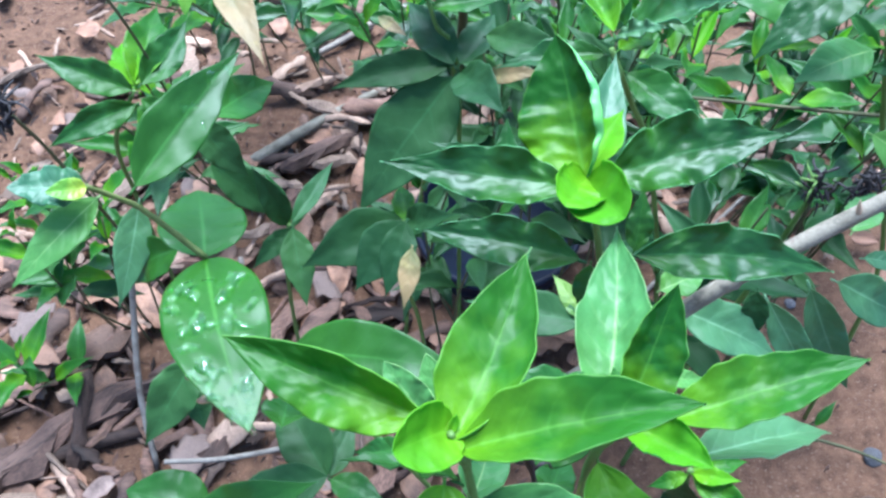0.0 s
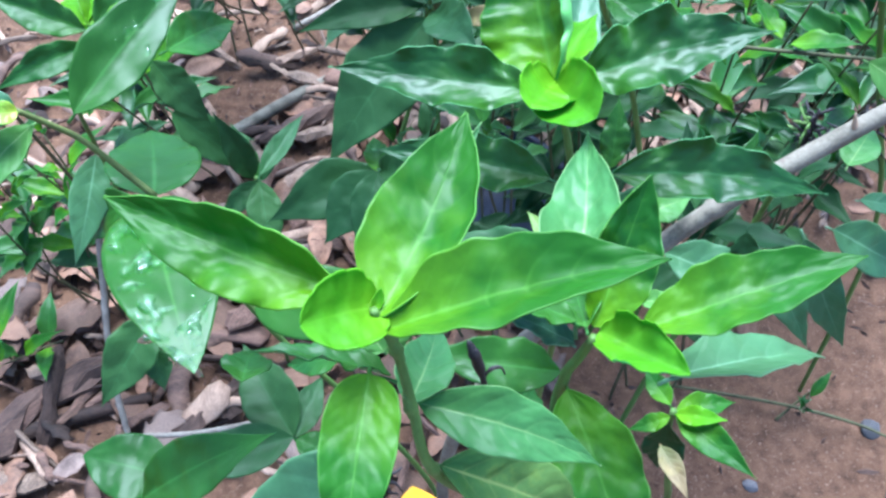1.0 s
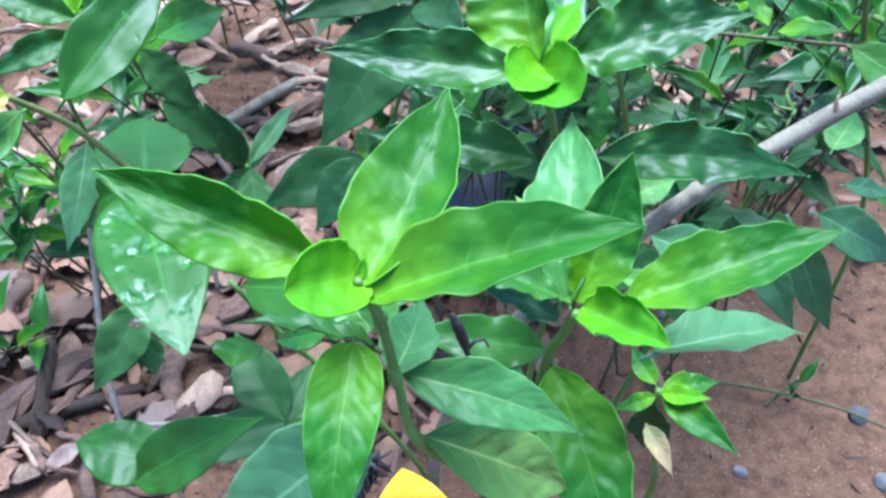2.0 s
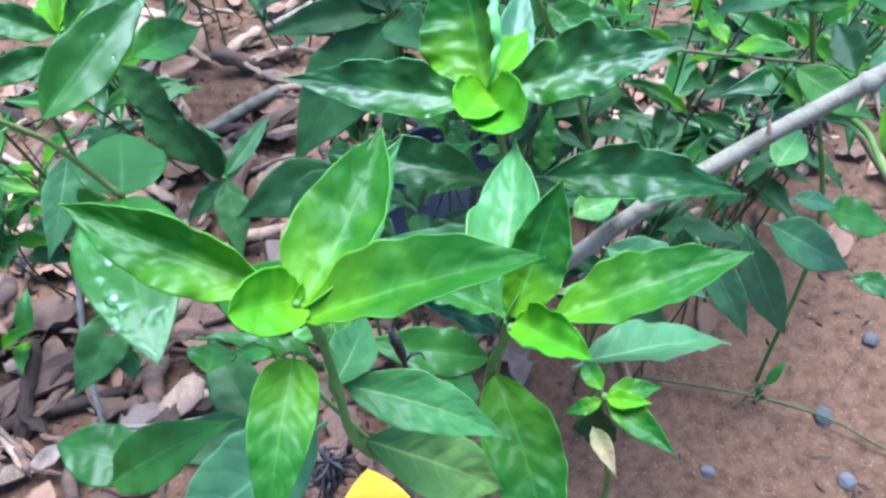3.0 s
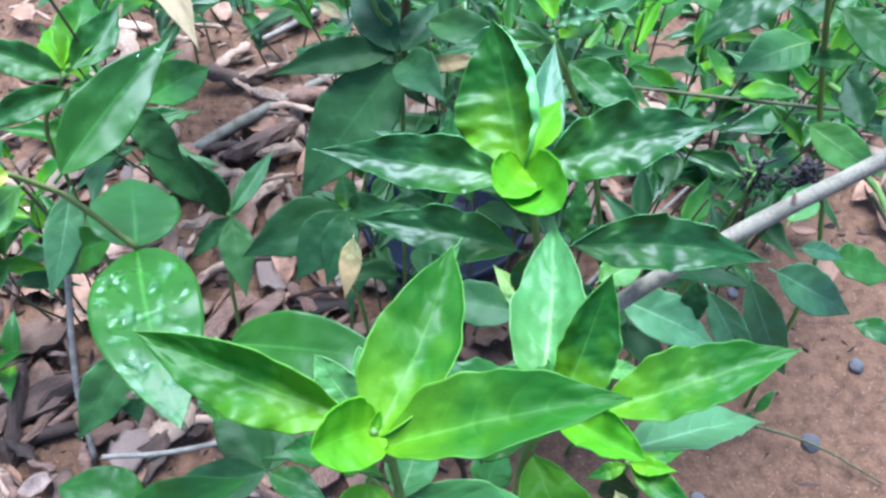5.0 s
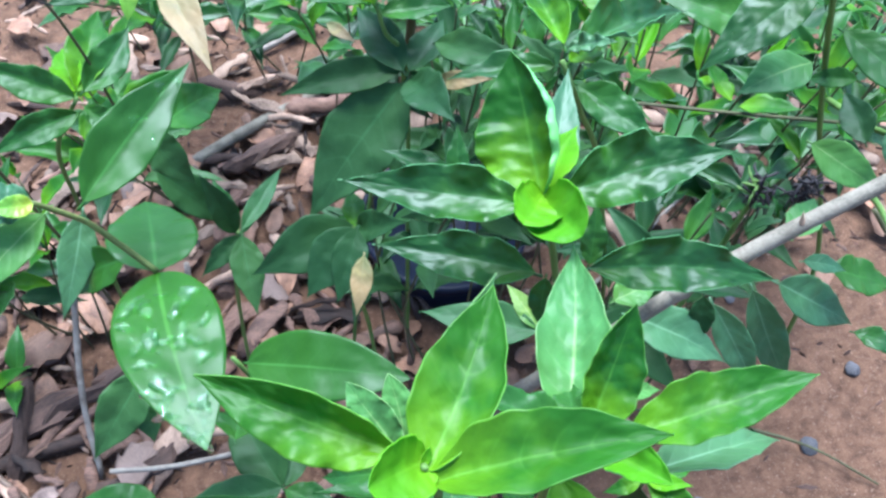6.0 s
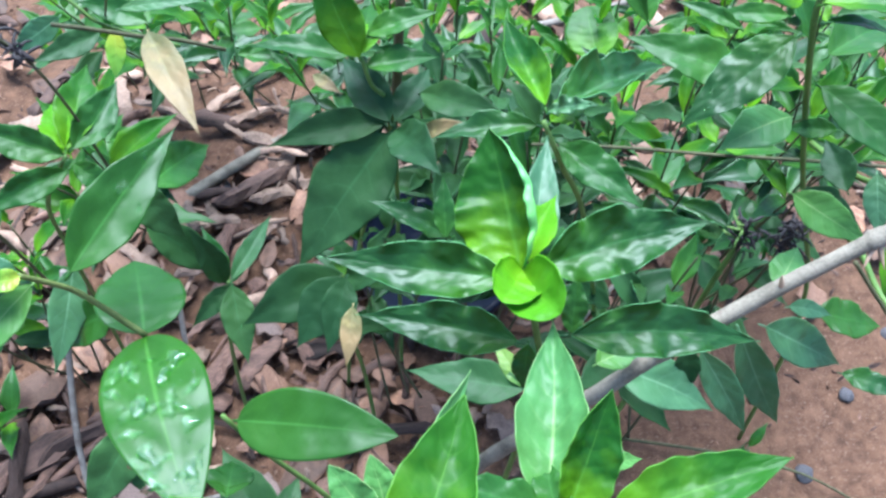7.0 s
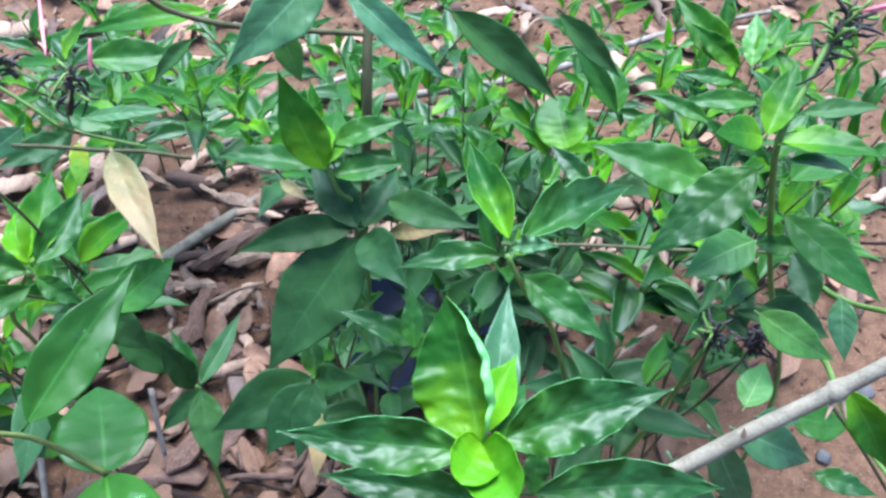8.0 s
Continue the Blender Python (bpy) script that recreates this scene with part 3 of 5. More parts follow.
leaf(front, "dark", (0.2033, 0.2140, 0.5026), (0.2060, 0.2104, 0.4636), (-0.37, -0.93, 0.06), 0.45, 0.02, 15, 0.05)
leaf(front, "dry", (0.1990, 0.2051, 0.5024), (0.2062, 0.1815, 0.5044), (-0.39, -0.04, 0.92), 0.34, 0.05, 10, 0.05)
stem(front, [(0.204, 0.216, 0.512), (0.206, 0.216, 0.492), (0.216, 0.214, 0.442), (0.228, 0.219, 0.348), (0.240, 0.224, -0.005)])
leaf(front, "tender", (0.1494, 0.2881, 0.6224), (0.1388, 0.3384, 0.6502), (-0.42, -0.50, 0.75), 0.74, -0.04, (44, 20), 0.06, "full", curl=(-1.0, -0.08), cell=0.006)
leaf(front, "silver", (0.1602, 0.3067, 0.5984), (0.1708, 0.3656, 0.6163), (0.06, -0.30, 0.95), 0.3, 0.03, (25, 35), 0.04)
leaf(front, "bud", (0.1501, 0.2913, 0.6223), (0.1694, 0.3283, 0.6193), (0.02, 0.07, 1.00), 0.46, -0.02, 25, 0.04)
leaf(front, "mid", (0.1556, 0.2914, 0.6191), (0.1739, 0.3210, 0.6071), (0.23, 0.24, 0.94), 0.42, 0.02, 20, 0.1)
leaf(front, "wet", (0.1445, 0.2857, 0.6207), (0.0710, 0.2971, 0.6219), (-0.06, -0.48, 0.88), 0.33, 0.03, (30, 27), 0.14, curl=(-0.1, -0.3), cell=0.0055)
leaf(front, "wet", (0.1579, 0.2882, 0.6234), (0.2268, 0.3015, 0.6341), (-0.05, -0.45, 0.89), 0.42, 0.03, (27, 30), 0.15, curl=(-0.3, -0.1), cell=0.0055)
leaf(front, "bud", (0.1493, 0.2856, 0.6234), (0.1602, 0.2617, 0.6332), (-0.63, 0.03, 0.78), 1.0, 0.02, (34, 30), 0.05, "round", curl=(-0.45, -0.2))
leaf(front, "bud", (0.1501, 0.2874, 0.6244), (0.1404, 0.2694, 0.6296), (0.31, 0.10, 0.95), 1.1, 0.02, (30, 30), 0.05, "round", curl=(-0.3, -0.3))
leaf(front, "wet", (0.1521, 0.2800, 0.5806), (0.0834, 0.2966, 0.5785), (-0.12, -0.40, 0.91), 0.33, 0.04, (30, 27), 0.14, curl=(-0.1, -0.2), cell=0.0055)
leaf(front, "wet", (0.1756, 0.2825, 0.5804), (0.2657, 0.2868, 0.5621), (0.20, -0.42, 0.88), 0.29, 0.05, (27, 30), 0.15, curl=(-0.25, -0.1), cell=0.0055)
leaf(front, "mid", (0.1738, 0.2794, 0.5875), (0.1767, 0.2998, 0.6046), (-0.05, -0.64, 0.77), 0.4, 0.03, 10, 0.12)
leaf(front, "pale", (0.1911, 0.2820, 0.5538), (0.2152, 0.2942, 0.5520), (0.13, -0.12, 0.98), 0.55, 0.02, 10, 0.03)
leaf(front, "dull", (0.1658, 0.2967, 0.5010), (0.1057, 0.3123, 0.4953), (-0.12, -0.10, 0.99), 0.36, 0.05, 8, 0.03)
leaf(front, "aging", (0.1664, 0.2972, 0.5014), (0.1508, 0.3223, 0.5057), (-0.09, -0.22, 0.97), 0.36, 0.05, 8, 0.03)
leaf(front, "mid", (0.1582, 0.2836, 0.5709), (0.1576, 0.2743, 0.5459), (-0.22, -0.91, 0.35), 0.45, 0.05, 8, 0.05)
stem(front, [(0.150, 0.289, 0.623), (0.159, 0.285, 0.588), (0.170, 0.287, 0.519), (0.170, 0.301, 0.381), (0.165, 0.309, 0.142), (0.164, 0.313, -0.005)])
leaf(front, "silver", (0.2254, 0.3261, 0.4649), (0.2872, 0.3110, 0.4343), (0.32, -0.42, 0.85), 0.4, 0.05, 8, 0.03)
leaf(front, "dark", (0.2673, 0.3331, 0.4729), (0.2718, 0.3221, 0.4410), (-0.32, -0.91, 0.27), 0.42, 0.05, 8, 0.03)
leaf(front, "silver", (0.2947, 0.3594, 0.4200), (0.3375, 0.3301, 0.3534), (0.01, -0.91, 0.41), 0.25, 0.05, 8, 0.03)
leaf(front, "silver", (0.3358, 0.3861, 0.3929), (0.3860, 0.3582, 0.3033), (-0.04, -0.96, 0.28), 0.24, 0.05, 8, 0.03)
leaf(front, "silver", (0.3470, 0.3818, 0.4088), (0.4108, 0.3718, 0.3698), (0.38, -0.54, 0.75), 0.42, 0.05, (12, 12), 0.04)
leaf(front, "smooth", (0.3761, 0.3825, 0.4239), (0.4287, 0.3823, 0.4033), (0.36, -0.17, 0.92), 0.5, 0.05, (12, 12), 0.06)
leaf(front, "silver", (0.3444, 0.3716, 0.4506), (0.3762, 0.3704, 0.4399), (0.28, -0.38, 0.88), 0.36, 0.05, (10, 10), 0.04)
leaf(front, "wet", (0.4018, 0.3582, 0.3840), (0.4456, 0.3425, 0.3762), (0.09, -0.22, 0.97), 0.36, 0.05, (12, 16), 0.1)
leaf(front, "pale", (0.3155, 0.3558, 0.4986), (0.3370, 0.3849, 0.4965), (-0.03, 0.10, 0.99), 0.55, 0.05, (12, 12), 0.04)

# ---- left shrub ----
LONG_LEAF = leaf(left, "smooth", (-0.0522, 0.3378, 0.5554), (-0.0079, 0.4125, 0.5747), (0.39, -0.44, 0.81), 0.33, 0.04, 12, 0.02)
leaf(left, "mid", (-0.0375, 0.4237, 0.5141), (-0.0138, 0.4824, 0.4838), (0.77, 0.02, 0.64), 0.36, 0.04, 10, 0.02)
DEW_LEAF = leaf(left, "dewy", (-0.0292, 0.3321, 0.5028), (0.0101, 0.2299, 0.5170), (0.04, 0.15, 0.99), 0.47, 0.05, 8, 0.02, "oval")
ROUND_LEAF = leaf(left, "smooth", (-0.0294, 0.3331, 0.5035), (-0.0475, 0.3924, 0.4852), (0.08, 0.32, 0.95), 0.74, 0.02, 10, 0.02, "oval")
leaf(left, "silver", (-0.0700, 0.3284, 0.5678), (-0.1001, 0.3197, 0.5766), (0.33, -0.21, 0.92), 0.62, -0.02, (14, 14), 0.12, "oval")
leaf(left, "yellow", (-0.0684, 0.3265, 0.5689), (-0.0824, 0.3180, 0.5753), (0.55, -0.35, 0.76), 0.62, 0.02, (20, 20), 0.05, "oval")
leaf(left, "pale", (-0.0679, 0.3299, 0.5569), (-0.1037, 0.2883, 0.5401), (0.07, -0.42, 0.90), 0.36, 0.05, (10, 12), 0.03)
stem(left, [(-0.0703, 0.3282, 0.5677), (-0.0631, 0.3333, 0.5543), (-0.0542, 0.3371, 0.5399), (-0.0438, 0.3367, 0.5227), (-0.0292, 0.3330, 0.5030)], 0.0017, 0.0013, STEM_OLIVE)
leaf(left, "silver", (-0.1133, 0.4416, 0.4096), (-0.1268, 0.3823, 0.3680), (0.46, -0.58, 0.68), 0.34, 0.03, (10, 10), 0.04)
leaf(left, "smooth", (-0.0821, 0.4095, 0.4027), (-0.1367, 0.4137, 0.3525), (-0.61, -0.48, 0.63), 0.4, 0.04, 10, 0.03)
leaf(left, "dull", (-0.0631, 0.3366, 0.3842), (-0.0948, 0.2907, 0.3522), (0.09, -0.61, 0.79), 0.46, 0.04, 10, 0.03)
leaf(left, "dull", (-0.0659, 0.3248, 0.3638), (-0.0595, 0.3033, 0.3486), (0.21, -0.52, 0.83), 0.6, 0.04, 10, 0.03)
leaf(left, "smooth", (-0.0563, 0.2593, 0.3222), (-0.1108, 0.2721, 0.3239), (0.00, -0.14, 0.99), 0.75, 0.04, 10, 0.04, "oval")
leaf(left, "smooth", (-0.0374, 0.2140, 0.4128), (0.0340, 0.2292, 0.4588), (-0.41, -0.47, 0.79), 0.36, 0.04, 10, 0.04)
leaf(left, "smooth", (0.0105, 0.3120, 0.4401), (0.1015, 0.2904, 0.4611), (-0.28, -0.27, 0.92), 0.42, 0.04, 10, 0.02, "oval")
leaf(left, "dull", (0.0243, 0.2689, 0.3603), (-0.0120, 0.3278, 0.3655), (-0.04, -0.11, 0.99), 0.46, 0.04, 10, 0.02)
leaf(left, "dull", (0.0260, 0.2689, 0.3603), (0.0376, 0.3124, 0.3542), (0.27, 0.06, 0.96), 0.4, 0.04, 10, 0.02)
leaf(left, "dull", (0.0243, 0.2689, 0.3603), (-0.0481, 0.2426, 0.3667), (0.13, -0.11, 0.99), 0.36, 0.04, 10, 0.02)
leaf(left, "mid", (0.0274, 0.2637, 0.3688), (0.0641, 0.2457, 0.3681), (0.00, -0.03, 1.00), 0.46, 0.04, 10, 0.02)
leaf(left, "mid", (0.0030, 0.2774, 0.4139), (0.0012, 0.3060, 0.3971), (0.21, 0.50, 0.84), 0.8, 0.04, 10, 0.02)
leaf(left, "dull", (-0.0611, 0.4536, 0.4788), (-0.0335, 0.4440, 0.4351), (0.46, -0.76, 0.46), 0.42, 0.05, 10, 0.02)
leaf(left, "dull", (-0.0650, 0.4641, 0.4251), (-0.0225, 0.4638, 0.3633), (0.58, -0.71, 0.40), 0.34, 0.05, 10, 0.02)
stem(left, [(0.002, 0.315, 0.441), (0.020, 0.313, 0.391), (0.053, 0.310, 0.318), (0.098, 0.312, 0.175), (0.129, 0.313, -0.005)])
leaf(left, "mid", (-0.1036, 0.4758, 0.4825), (-0.1612, 0.4862, 0.5025), (0.20, -0.51, 0.84), 0.36, 0.03, 18, 0.06)
leaf(left, "mid", (-0.1018, 0.4684, 0.4773), (-0.1528, 0.4387, 0.4690), (0.21, -0.58, 0.78), 0.33, 0.05, 18, 0.06)
leaf(left, "young", (-0.1054, 0.4860, 0.4775), (-0.1085, 0.5679, 0.4740), (0.44, 0.05, 0.90), 0.34, 0.03, 18, 0.06)
leaf(left, "mid", (-0.1018, 0.4860, 0.4775), (-0.0818, 0.5442, 0.4816), (0.55, -0.25, 0.79), 0.4, 0.03, 18, 0.06)
leaf(left, "bud", (-0.1073, 0.4860, 0.4775), (-0.1259, 0.5312, 0.4728), (0.05, 0.12, 0.99), 0.4, 0.03, 18, 0.06)
leaf(left, "bud", (-0.1036, 0.4830, 0.4753), (-0.1181, 0.5187, 0.4639), (0.01, 0.31, 0.95), 0.4, 0.03, 18, 0.06)
leaf(left, "mid", (-0.1017, 0.4785, 0.4722), (-0.0753, 0.4692, 0.4532), (0.28, -0.65, 0.71), 0.45, 0.05, 15, 0.06)
stem(left, [(-0.179, 0.531, 0.273), (-0.202, 0.512, 0.171), (-0.208, 0.455, 0.082), (-0.200, 0.406, 0.011)], 0.0030, 0.0032, TWIG)
stem(left, [(-0.166, 0.380, 0.098), (-0.111, 0.387, 0.090), (-0.043, 0.402, 0.088)], 0.0026, 0.0024, TWIG)
stem(left, [(-0.095, 0.534, 0.210), (-0.095, 0.518, 0.173), (-0.094, 0.502, 0.137)], 0.0024, 0.0026, TWIG)
stem(left, [(-0.103, 0.476, 0.482), (-0.129, 0.476, 0.434), (-0.158, 0.521, 0.319), (-0.187, 0.570, 0.134), (-0.202, 0.595, -0.005)])

# ---- back shrub ----
leaf(back, "tender", (0.1791, 0.4132, 0.5868), (0.1657, 0.4874, 0.5817), (-0.19, 0.03, 0.98), 0.36, -0.03, (50, 44), 0.06, curl=(-0.1, -0.45), cell=0.004)
leaf(back, "wet", (0.1837, 0.4076, 0.5905), (0.2584, 0.4643, 0.5650), (0.26, 0.09, 0.96), 0.36, 0.03, (48, 48), 0.12, curl=(-0.3, -0.1), cell=0.004)
leaf(back, "wet", (0.1767, 0.4130, 0.5717), (0.1216, 0.4169, 0.5581), (-0.25, -0.13, 0.96), 0.3, 0.03, 20, 0.1)
leaf(back, "mid", (0.1873, 0.4011, 0.5702), (0.2273, 0.3650, 0.5600), (-0.14, -0.41, 0.90), 0.38, 0.04, 12, 0.1)
leaf(back, "young", (0.1822, 0.4074, 0.5804), (0.2049, 0.4372, 0.5664), (0.48, 0.04, 0.87), 0.4, 0.03, 15, 0.08)
stem(back, [(0.200, 0.512, 0.447), (0.266, 0.513, 0.441), (0.334, 0.512, 0.433), (0.421, 0.517, 0.418), (0.505, 0.521, 0.402)], 0.0015, 0.0012, STEM_BROWN)
stem(back, [(0.178, 0.406, 0.582), (0.191, 0.402, 0.553), (0.221, 0.422, 0.471), (0.282, 0.485, 0.213), (0.304, 0.508, -0.005)])
leaf(back, "young", (0.0817, 0.5189, 0.5226), (0.0577, 0.5414, 0.5860), (0.19, -0.90, 0.39), 0.4, -0.02, (18, 18), 0.05)
leaf(back, "mid", (0.0867, 0.5435, 0.5193), (0.1346, 0.5528, 0.5307), (-0.13, -0.42, 0.90), 0.36, 0.04, 14, 0.05)
leaf(back, "young", (0.0832, 0.5266, 0.5191), (0.0901, 0.5841, 0.5120), (0.20, 0.10, 0.97), 0.4, 0.03, 14, 0.05)
leaf(back, "bud", (0.0818, 0.5263, 0.5249), (0.0731, 0.5704, 0.5128), (-0.19, 0.23, 0.96), 0.4, 0.03, 14, 0.05)
leaf(back, "mid", (0.0760, 0.5257, 0.5178), (0.0099, 0.5347, 0.5180), (-0.01, -0.10, 0.99), 0.28, 0.05, 14, 0.05)
leaf(back, "mid", (0.0861, 0.5272, 0.5074), (0.1341, 0.5365, 0.5064), (0.09, -0.35, 0.93), 0.4, 0.05, 14, 0.05)
stem(back, [(0.083, 0.529, 0.514), (0.089, 0.525, 0.493), (0.103, 0.532, 0.450), (0.107, 0.557, 0.246), (0.110, 0.569, -0.005)])
stem(back, [(0.114, 0.620, 0.590), (0.111, 0.595, 0.566), (0.109, 0.572, 0.518), (0.106, 0.578, 0.435), (0.102, 0.648, 0.287), (0.099, 0.727, 0.121), (0.098, 0.770, -0.005)], 0.0040, 0.0032, STEM_BROWN)
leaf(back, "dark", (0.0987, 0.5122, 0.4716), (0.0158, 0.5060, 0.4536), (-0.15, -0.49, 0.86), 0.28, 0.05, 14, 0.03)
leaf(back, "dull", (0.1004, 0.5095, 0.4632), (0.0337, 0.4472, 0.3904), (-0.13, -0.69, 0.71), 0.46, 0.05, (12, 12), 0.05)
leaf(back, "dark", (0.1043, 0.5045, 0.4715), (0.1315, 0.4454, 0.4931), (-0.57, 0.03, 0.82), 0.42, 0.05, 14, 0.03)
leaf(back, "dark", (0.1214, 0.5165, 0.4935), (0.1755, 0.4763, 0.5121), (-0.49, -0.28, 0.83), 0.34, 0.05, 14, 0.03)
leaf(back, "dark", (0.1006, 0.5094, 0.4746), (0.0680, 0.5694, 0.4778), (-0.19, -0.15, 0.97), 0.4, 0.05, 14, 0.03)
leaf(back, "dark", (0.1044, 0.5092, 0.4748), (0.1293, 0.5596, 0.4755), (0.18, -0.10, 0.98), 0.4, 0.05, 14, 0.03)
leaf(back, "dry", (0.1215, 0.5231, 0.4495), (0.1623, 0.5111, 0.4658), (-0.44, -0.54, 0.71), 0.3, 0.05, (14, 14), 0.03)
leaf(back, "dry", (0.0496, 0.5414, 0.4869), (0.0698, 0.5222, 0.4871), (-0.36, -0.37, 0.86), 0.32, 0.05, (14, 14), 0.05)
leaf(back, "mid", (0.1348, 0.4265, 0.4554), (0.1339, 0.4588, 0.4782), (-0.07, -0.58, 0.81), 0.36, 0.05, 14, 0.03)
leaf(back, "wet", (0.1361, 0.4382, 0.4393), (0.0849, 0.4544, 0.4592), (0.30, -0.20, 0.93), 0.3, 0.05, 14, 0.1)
# lower leaves: dark blades carry the shade of the foliage above in their colour
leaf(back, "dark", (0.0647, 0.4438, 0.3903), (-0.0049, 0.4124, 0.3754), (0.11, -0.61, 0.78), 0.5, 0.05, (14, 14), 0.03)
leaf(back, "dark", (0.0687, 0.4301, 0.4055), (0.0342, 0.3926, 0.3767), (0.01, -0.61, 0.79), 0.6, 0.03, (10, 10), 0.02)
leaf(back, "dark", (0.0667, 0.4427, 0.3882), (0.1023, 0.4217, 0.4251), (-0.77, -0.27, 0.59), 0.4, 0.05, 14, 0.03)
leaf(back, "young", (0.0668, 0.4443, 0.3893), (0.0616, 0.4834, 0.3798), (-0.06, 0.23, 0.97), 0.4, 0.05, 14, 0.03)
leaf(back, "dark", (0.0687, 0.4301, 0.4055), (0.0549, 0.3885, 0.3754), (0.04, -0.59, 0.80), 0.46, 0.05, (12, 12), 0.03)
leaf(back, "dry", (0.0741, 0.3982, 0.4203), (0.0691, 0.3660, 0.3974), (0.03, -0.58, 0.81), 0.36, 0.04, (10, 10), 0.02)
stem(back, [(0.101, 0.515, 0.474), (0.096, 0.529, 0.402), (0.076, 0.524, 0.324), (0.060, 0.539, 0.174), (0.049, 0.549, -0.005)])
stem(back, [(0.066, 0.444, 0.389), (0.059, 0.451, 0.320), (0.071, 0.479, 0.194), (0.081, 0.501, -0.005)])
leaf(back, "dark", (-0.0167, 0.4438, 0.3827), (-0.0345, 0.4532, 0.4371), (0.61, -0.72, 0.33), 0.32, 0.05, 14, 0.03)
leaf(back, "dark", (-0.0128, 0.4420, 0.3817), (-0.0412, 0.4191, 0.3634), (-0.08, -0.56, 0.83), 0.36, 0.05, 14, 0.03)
leaf(back, "dull", (-0.0127, 0.4452, 0.3840), (0.0107, 0.5058, 0.3795), (0.26, -0.03, 0.97), 0.22, 0.05, 14, 0.03)
leaf(back, "dull", (-0.0163, 0.4548, 0.3660), (0.0006, 0.4740, 0.3808), (-0.06, -0.58, 0.81), 0.26, 0.05, 14, 0.03)
leaf(back, "mid", (-0.0183, 0.4565, 0.3671), (-0.0380, 0.4894, 0.3888), (0.14, -0.49, 0.86), 0.3, 0.05, 14, 0.03)
leaf(back, "dull", (-0.0124, 0.4412, 0.3828), (-0.0014, 0.3947, 0.3511), (0.29, -0.49, 0.82), 0.42, 0.05, (14, 14), 0.03)
stem(back, [(-0.015, 0.444, 0.383), (-0.028, 0.456, 0.317), (-0.045, 0.486, 0.165), (-0.056, 0.506, -0.005)])
leaf(back, "dry", (-0.0424, 0.5152, 0.5478), (-0.0069, 0.4442, 0.5322), (-0.04, -0.23, 0.97), 0.26, 0.05, 12, 0.02)
leaf(back, "silver", (-0.0745, 0.5686, 0.5212), (-0.0161, 0.5694, 0.5264), (-0.07, -0.48, 0.87), 0.17, 0.03, (8, 8), 0.02)
leaf(back, "yellow", (-0.0760, 0.5515, 0.5157), (-0.0777, 0.5327, 0.4950), (0.28, -0.72, 0.63), 0.45, 0.04, 10, 0.02, "oval")
leaf(back, "silver", (0.1791, 0.4031, 0.5931), (0.1991, 0.3920, 0.6076), (-0.66, -0.27, 0.70), 0.36, 0.04, 20, 0.3)
leaf(back, "dull", (-0.1035, 0.5961, 0.4773), (-0.1452, 0.5664, 0.4765), (0.33, -0.49, 0.81), 0.36, 0.04, 10, 0.02)
leaf(back, "mid", (-0.0638, 0.5840, 0.4971), (-0.1132, 0.5984, 0.5028), (-0.04, -0.48, 0.88), 0.36, 0.04, 10, 0.02)
leaf(back, "silver", (-0.1140, 0.5663, 0.5164), (-0.1477, 0.5479, 0.5006), (0.21, -0.83, 0.51), 0.42, 0.04, (8, 8), 0.02)
stem(back, [(-0.1538, 0.6005, 0.5495), (-0.1391, 0.5973, 0.5315), (-0.1143, 0.5899, 0.5112), (-0.0981, 0.5872, 0.4937), (-0.0736, 0.5894, 0.4803), (-0.0490, 0.5926, 0.4676)], 0.0013, 0.0012, STEM_GREEN)
stem(back, [(-0.0982, 0.5178, 0.5512), (-0.0791, 0.5262, 0.5403), (-0.0572, 0.5334, 0.5289), (-0.0324, 0.5412, 0.5181), (-0.0062, 0.5461, 0.5054)], 0.0014, 0.0014, STEM_BROWN)
leaf(back, "silver", (0.0904, 0.5086, 0.6803), (0.0413, 0.4715, 0.6487), (0.14, -0.74, 0.65), 0.4, 0.04, 10, 0.02)
leaf(back, "pale", (0.0650, 0.5126, 0.6436), (0.0747, 0.5090, 0.6047), (0.26, -0.95, 0.15), 0.36, 0.04, 10, 0.02)
leaf(back, "silver", (0.0992, 0.5087, 0.6688), (0.1518, 0.4813, 0.6291), (0.15, -0.71, 0.69), 0.22, 0.05, 16, 0.02)
leaf(back, "dull", (0.1592, 0.5512, 0.6187), (0.2283, 0.5411, 0.5560), (0.33, -0.80, 0.49), 0.25, 0.05, 16, 0.02)
leaf(back, "dull", (0.2307, 0.5852, 0.5883), (0.2767, 0.5716, 0.5456), (0.20, -0.85, 0.49), 0.25, 0.05, 16, 0.02)
leaf(back, "young", (0.0217, 0.5608, 0.6125), (-0.0522, 0.5552, 0.6012), (-0.13, -0.23, 0.96), 0.22, 0.05, 16, 0.02)
leaf(back, "dull", (-0.0043, 0.6124, 0.5483), (-0.0361, 0.6055, 0.5154), (-0.49, -0.63, 0.60), 0.25, 0.05, 16, 0.02)
leaf(back, "mid", (-0.0777, 0.6224, 0.5237), (-0.0165, 0.6366, 0.5151), (0.23, -0.46, 0.86), 0.4, 0.05, 16, 0.02)
stem(back, [(-0.009, 0.540, 0.644), (0.004, 0.546, 0.625), (0.037, 0.553, 0.608), (0.080, 0.579, 0.582), (0.114, 0.599, 0.562)], 0.0019, 0.0016, STEM_BROWN)

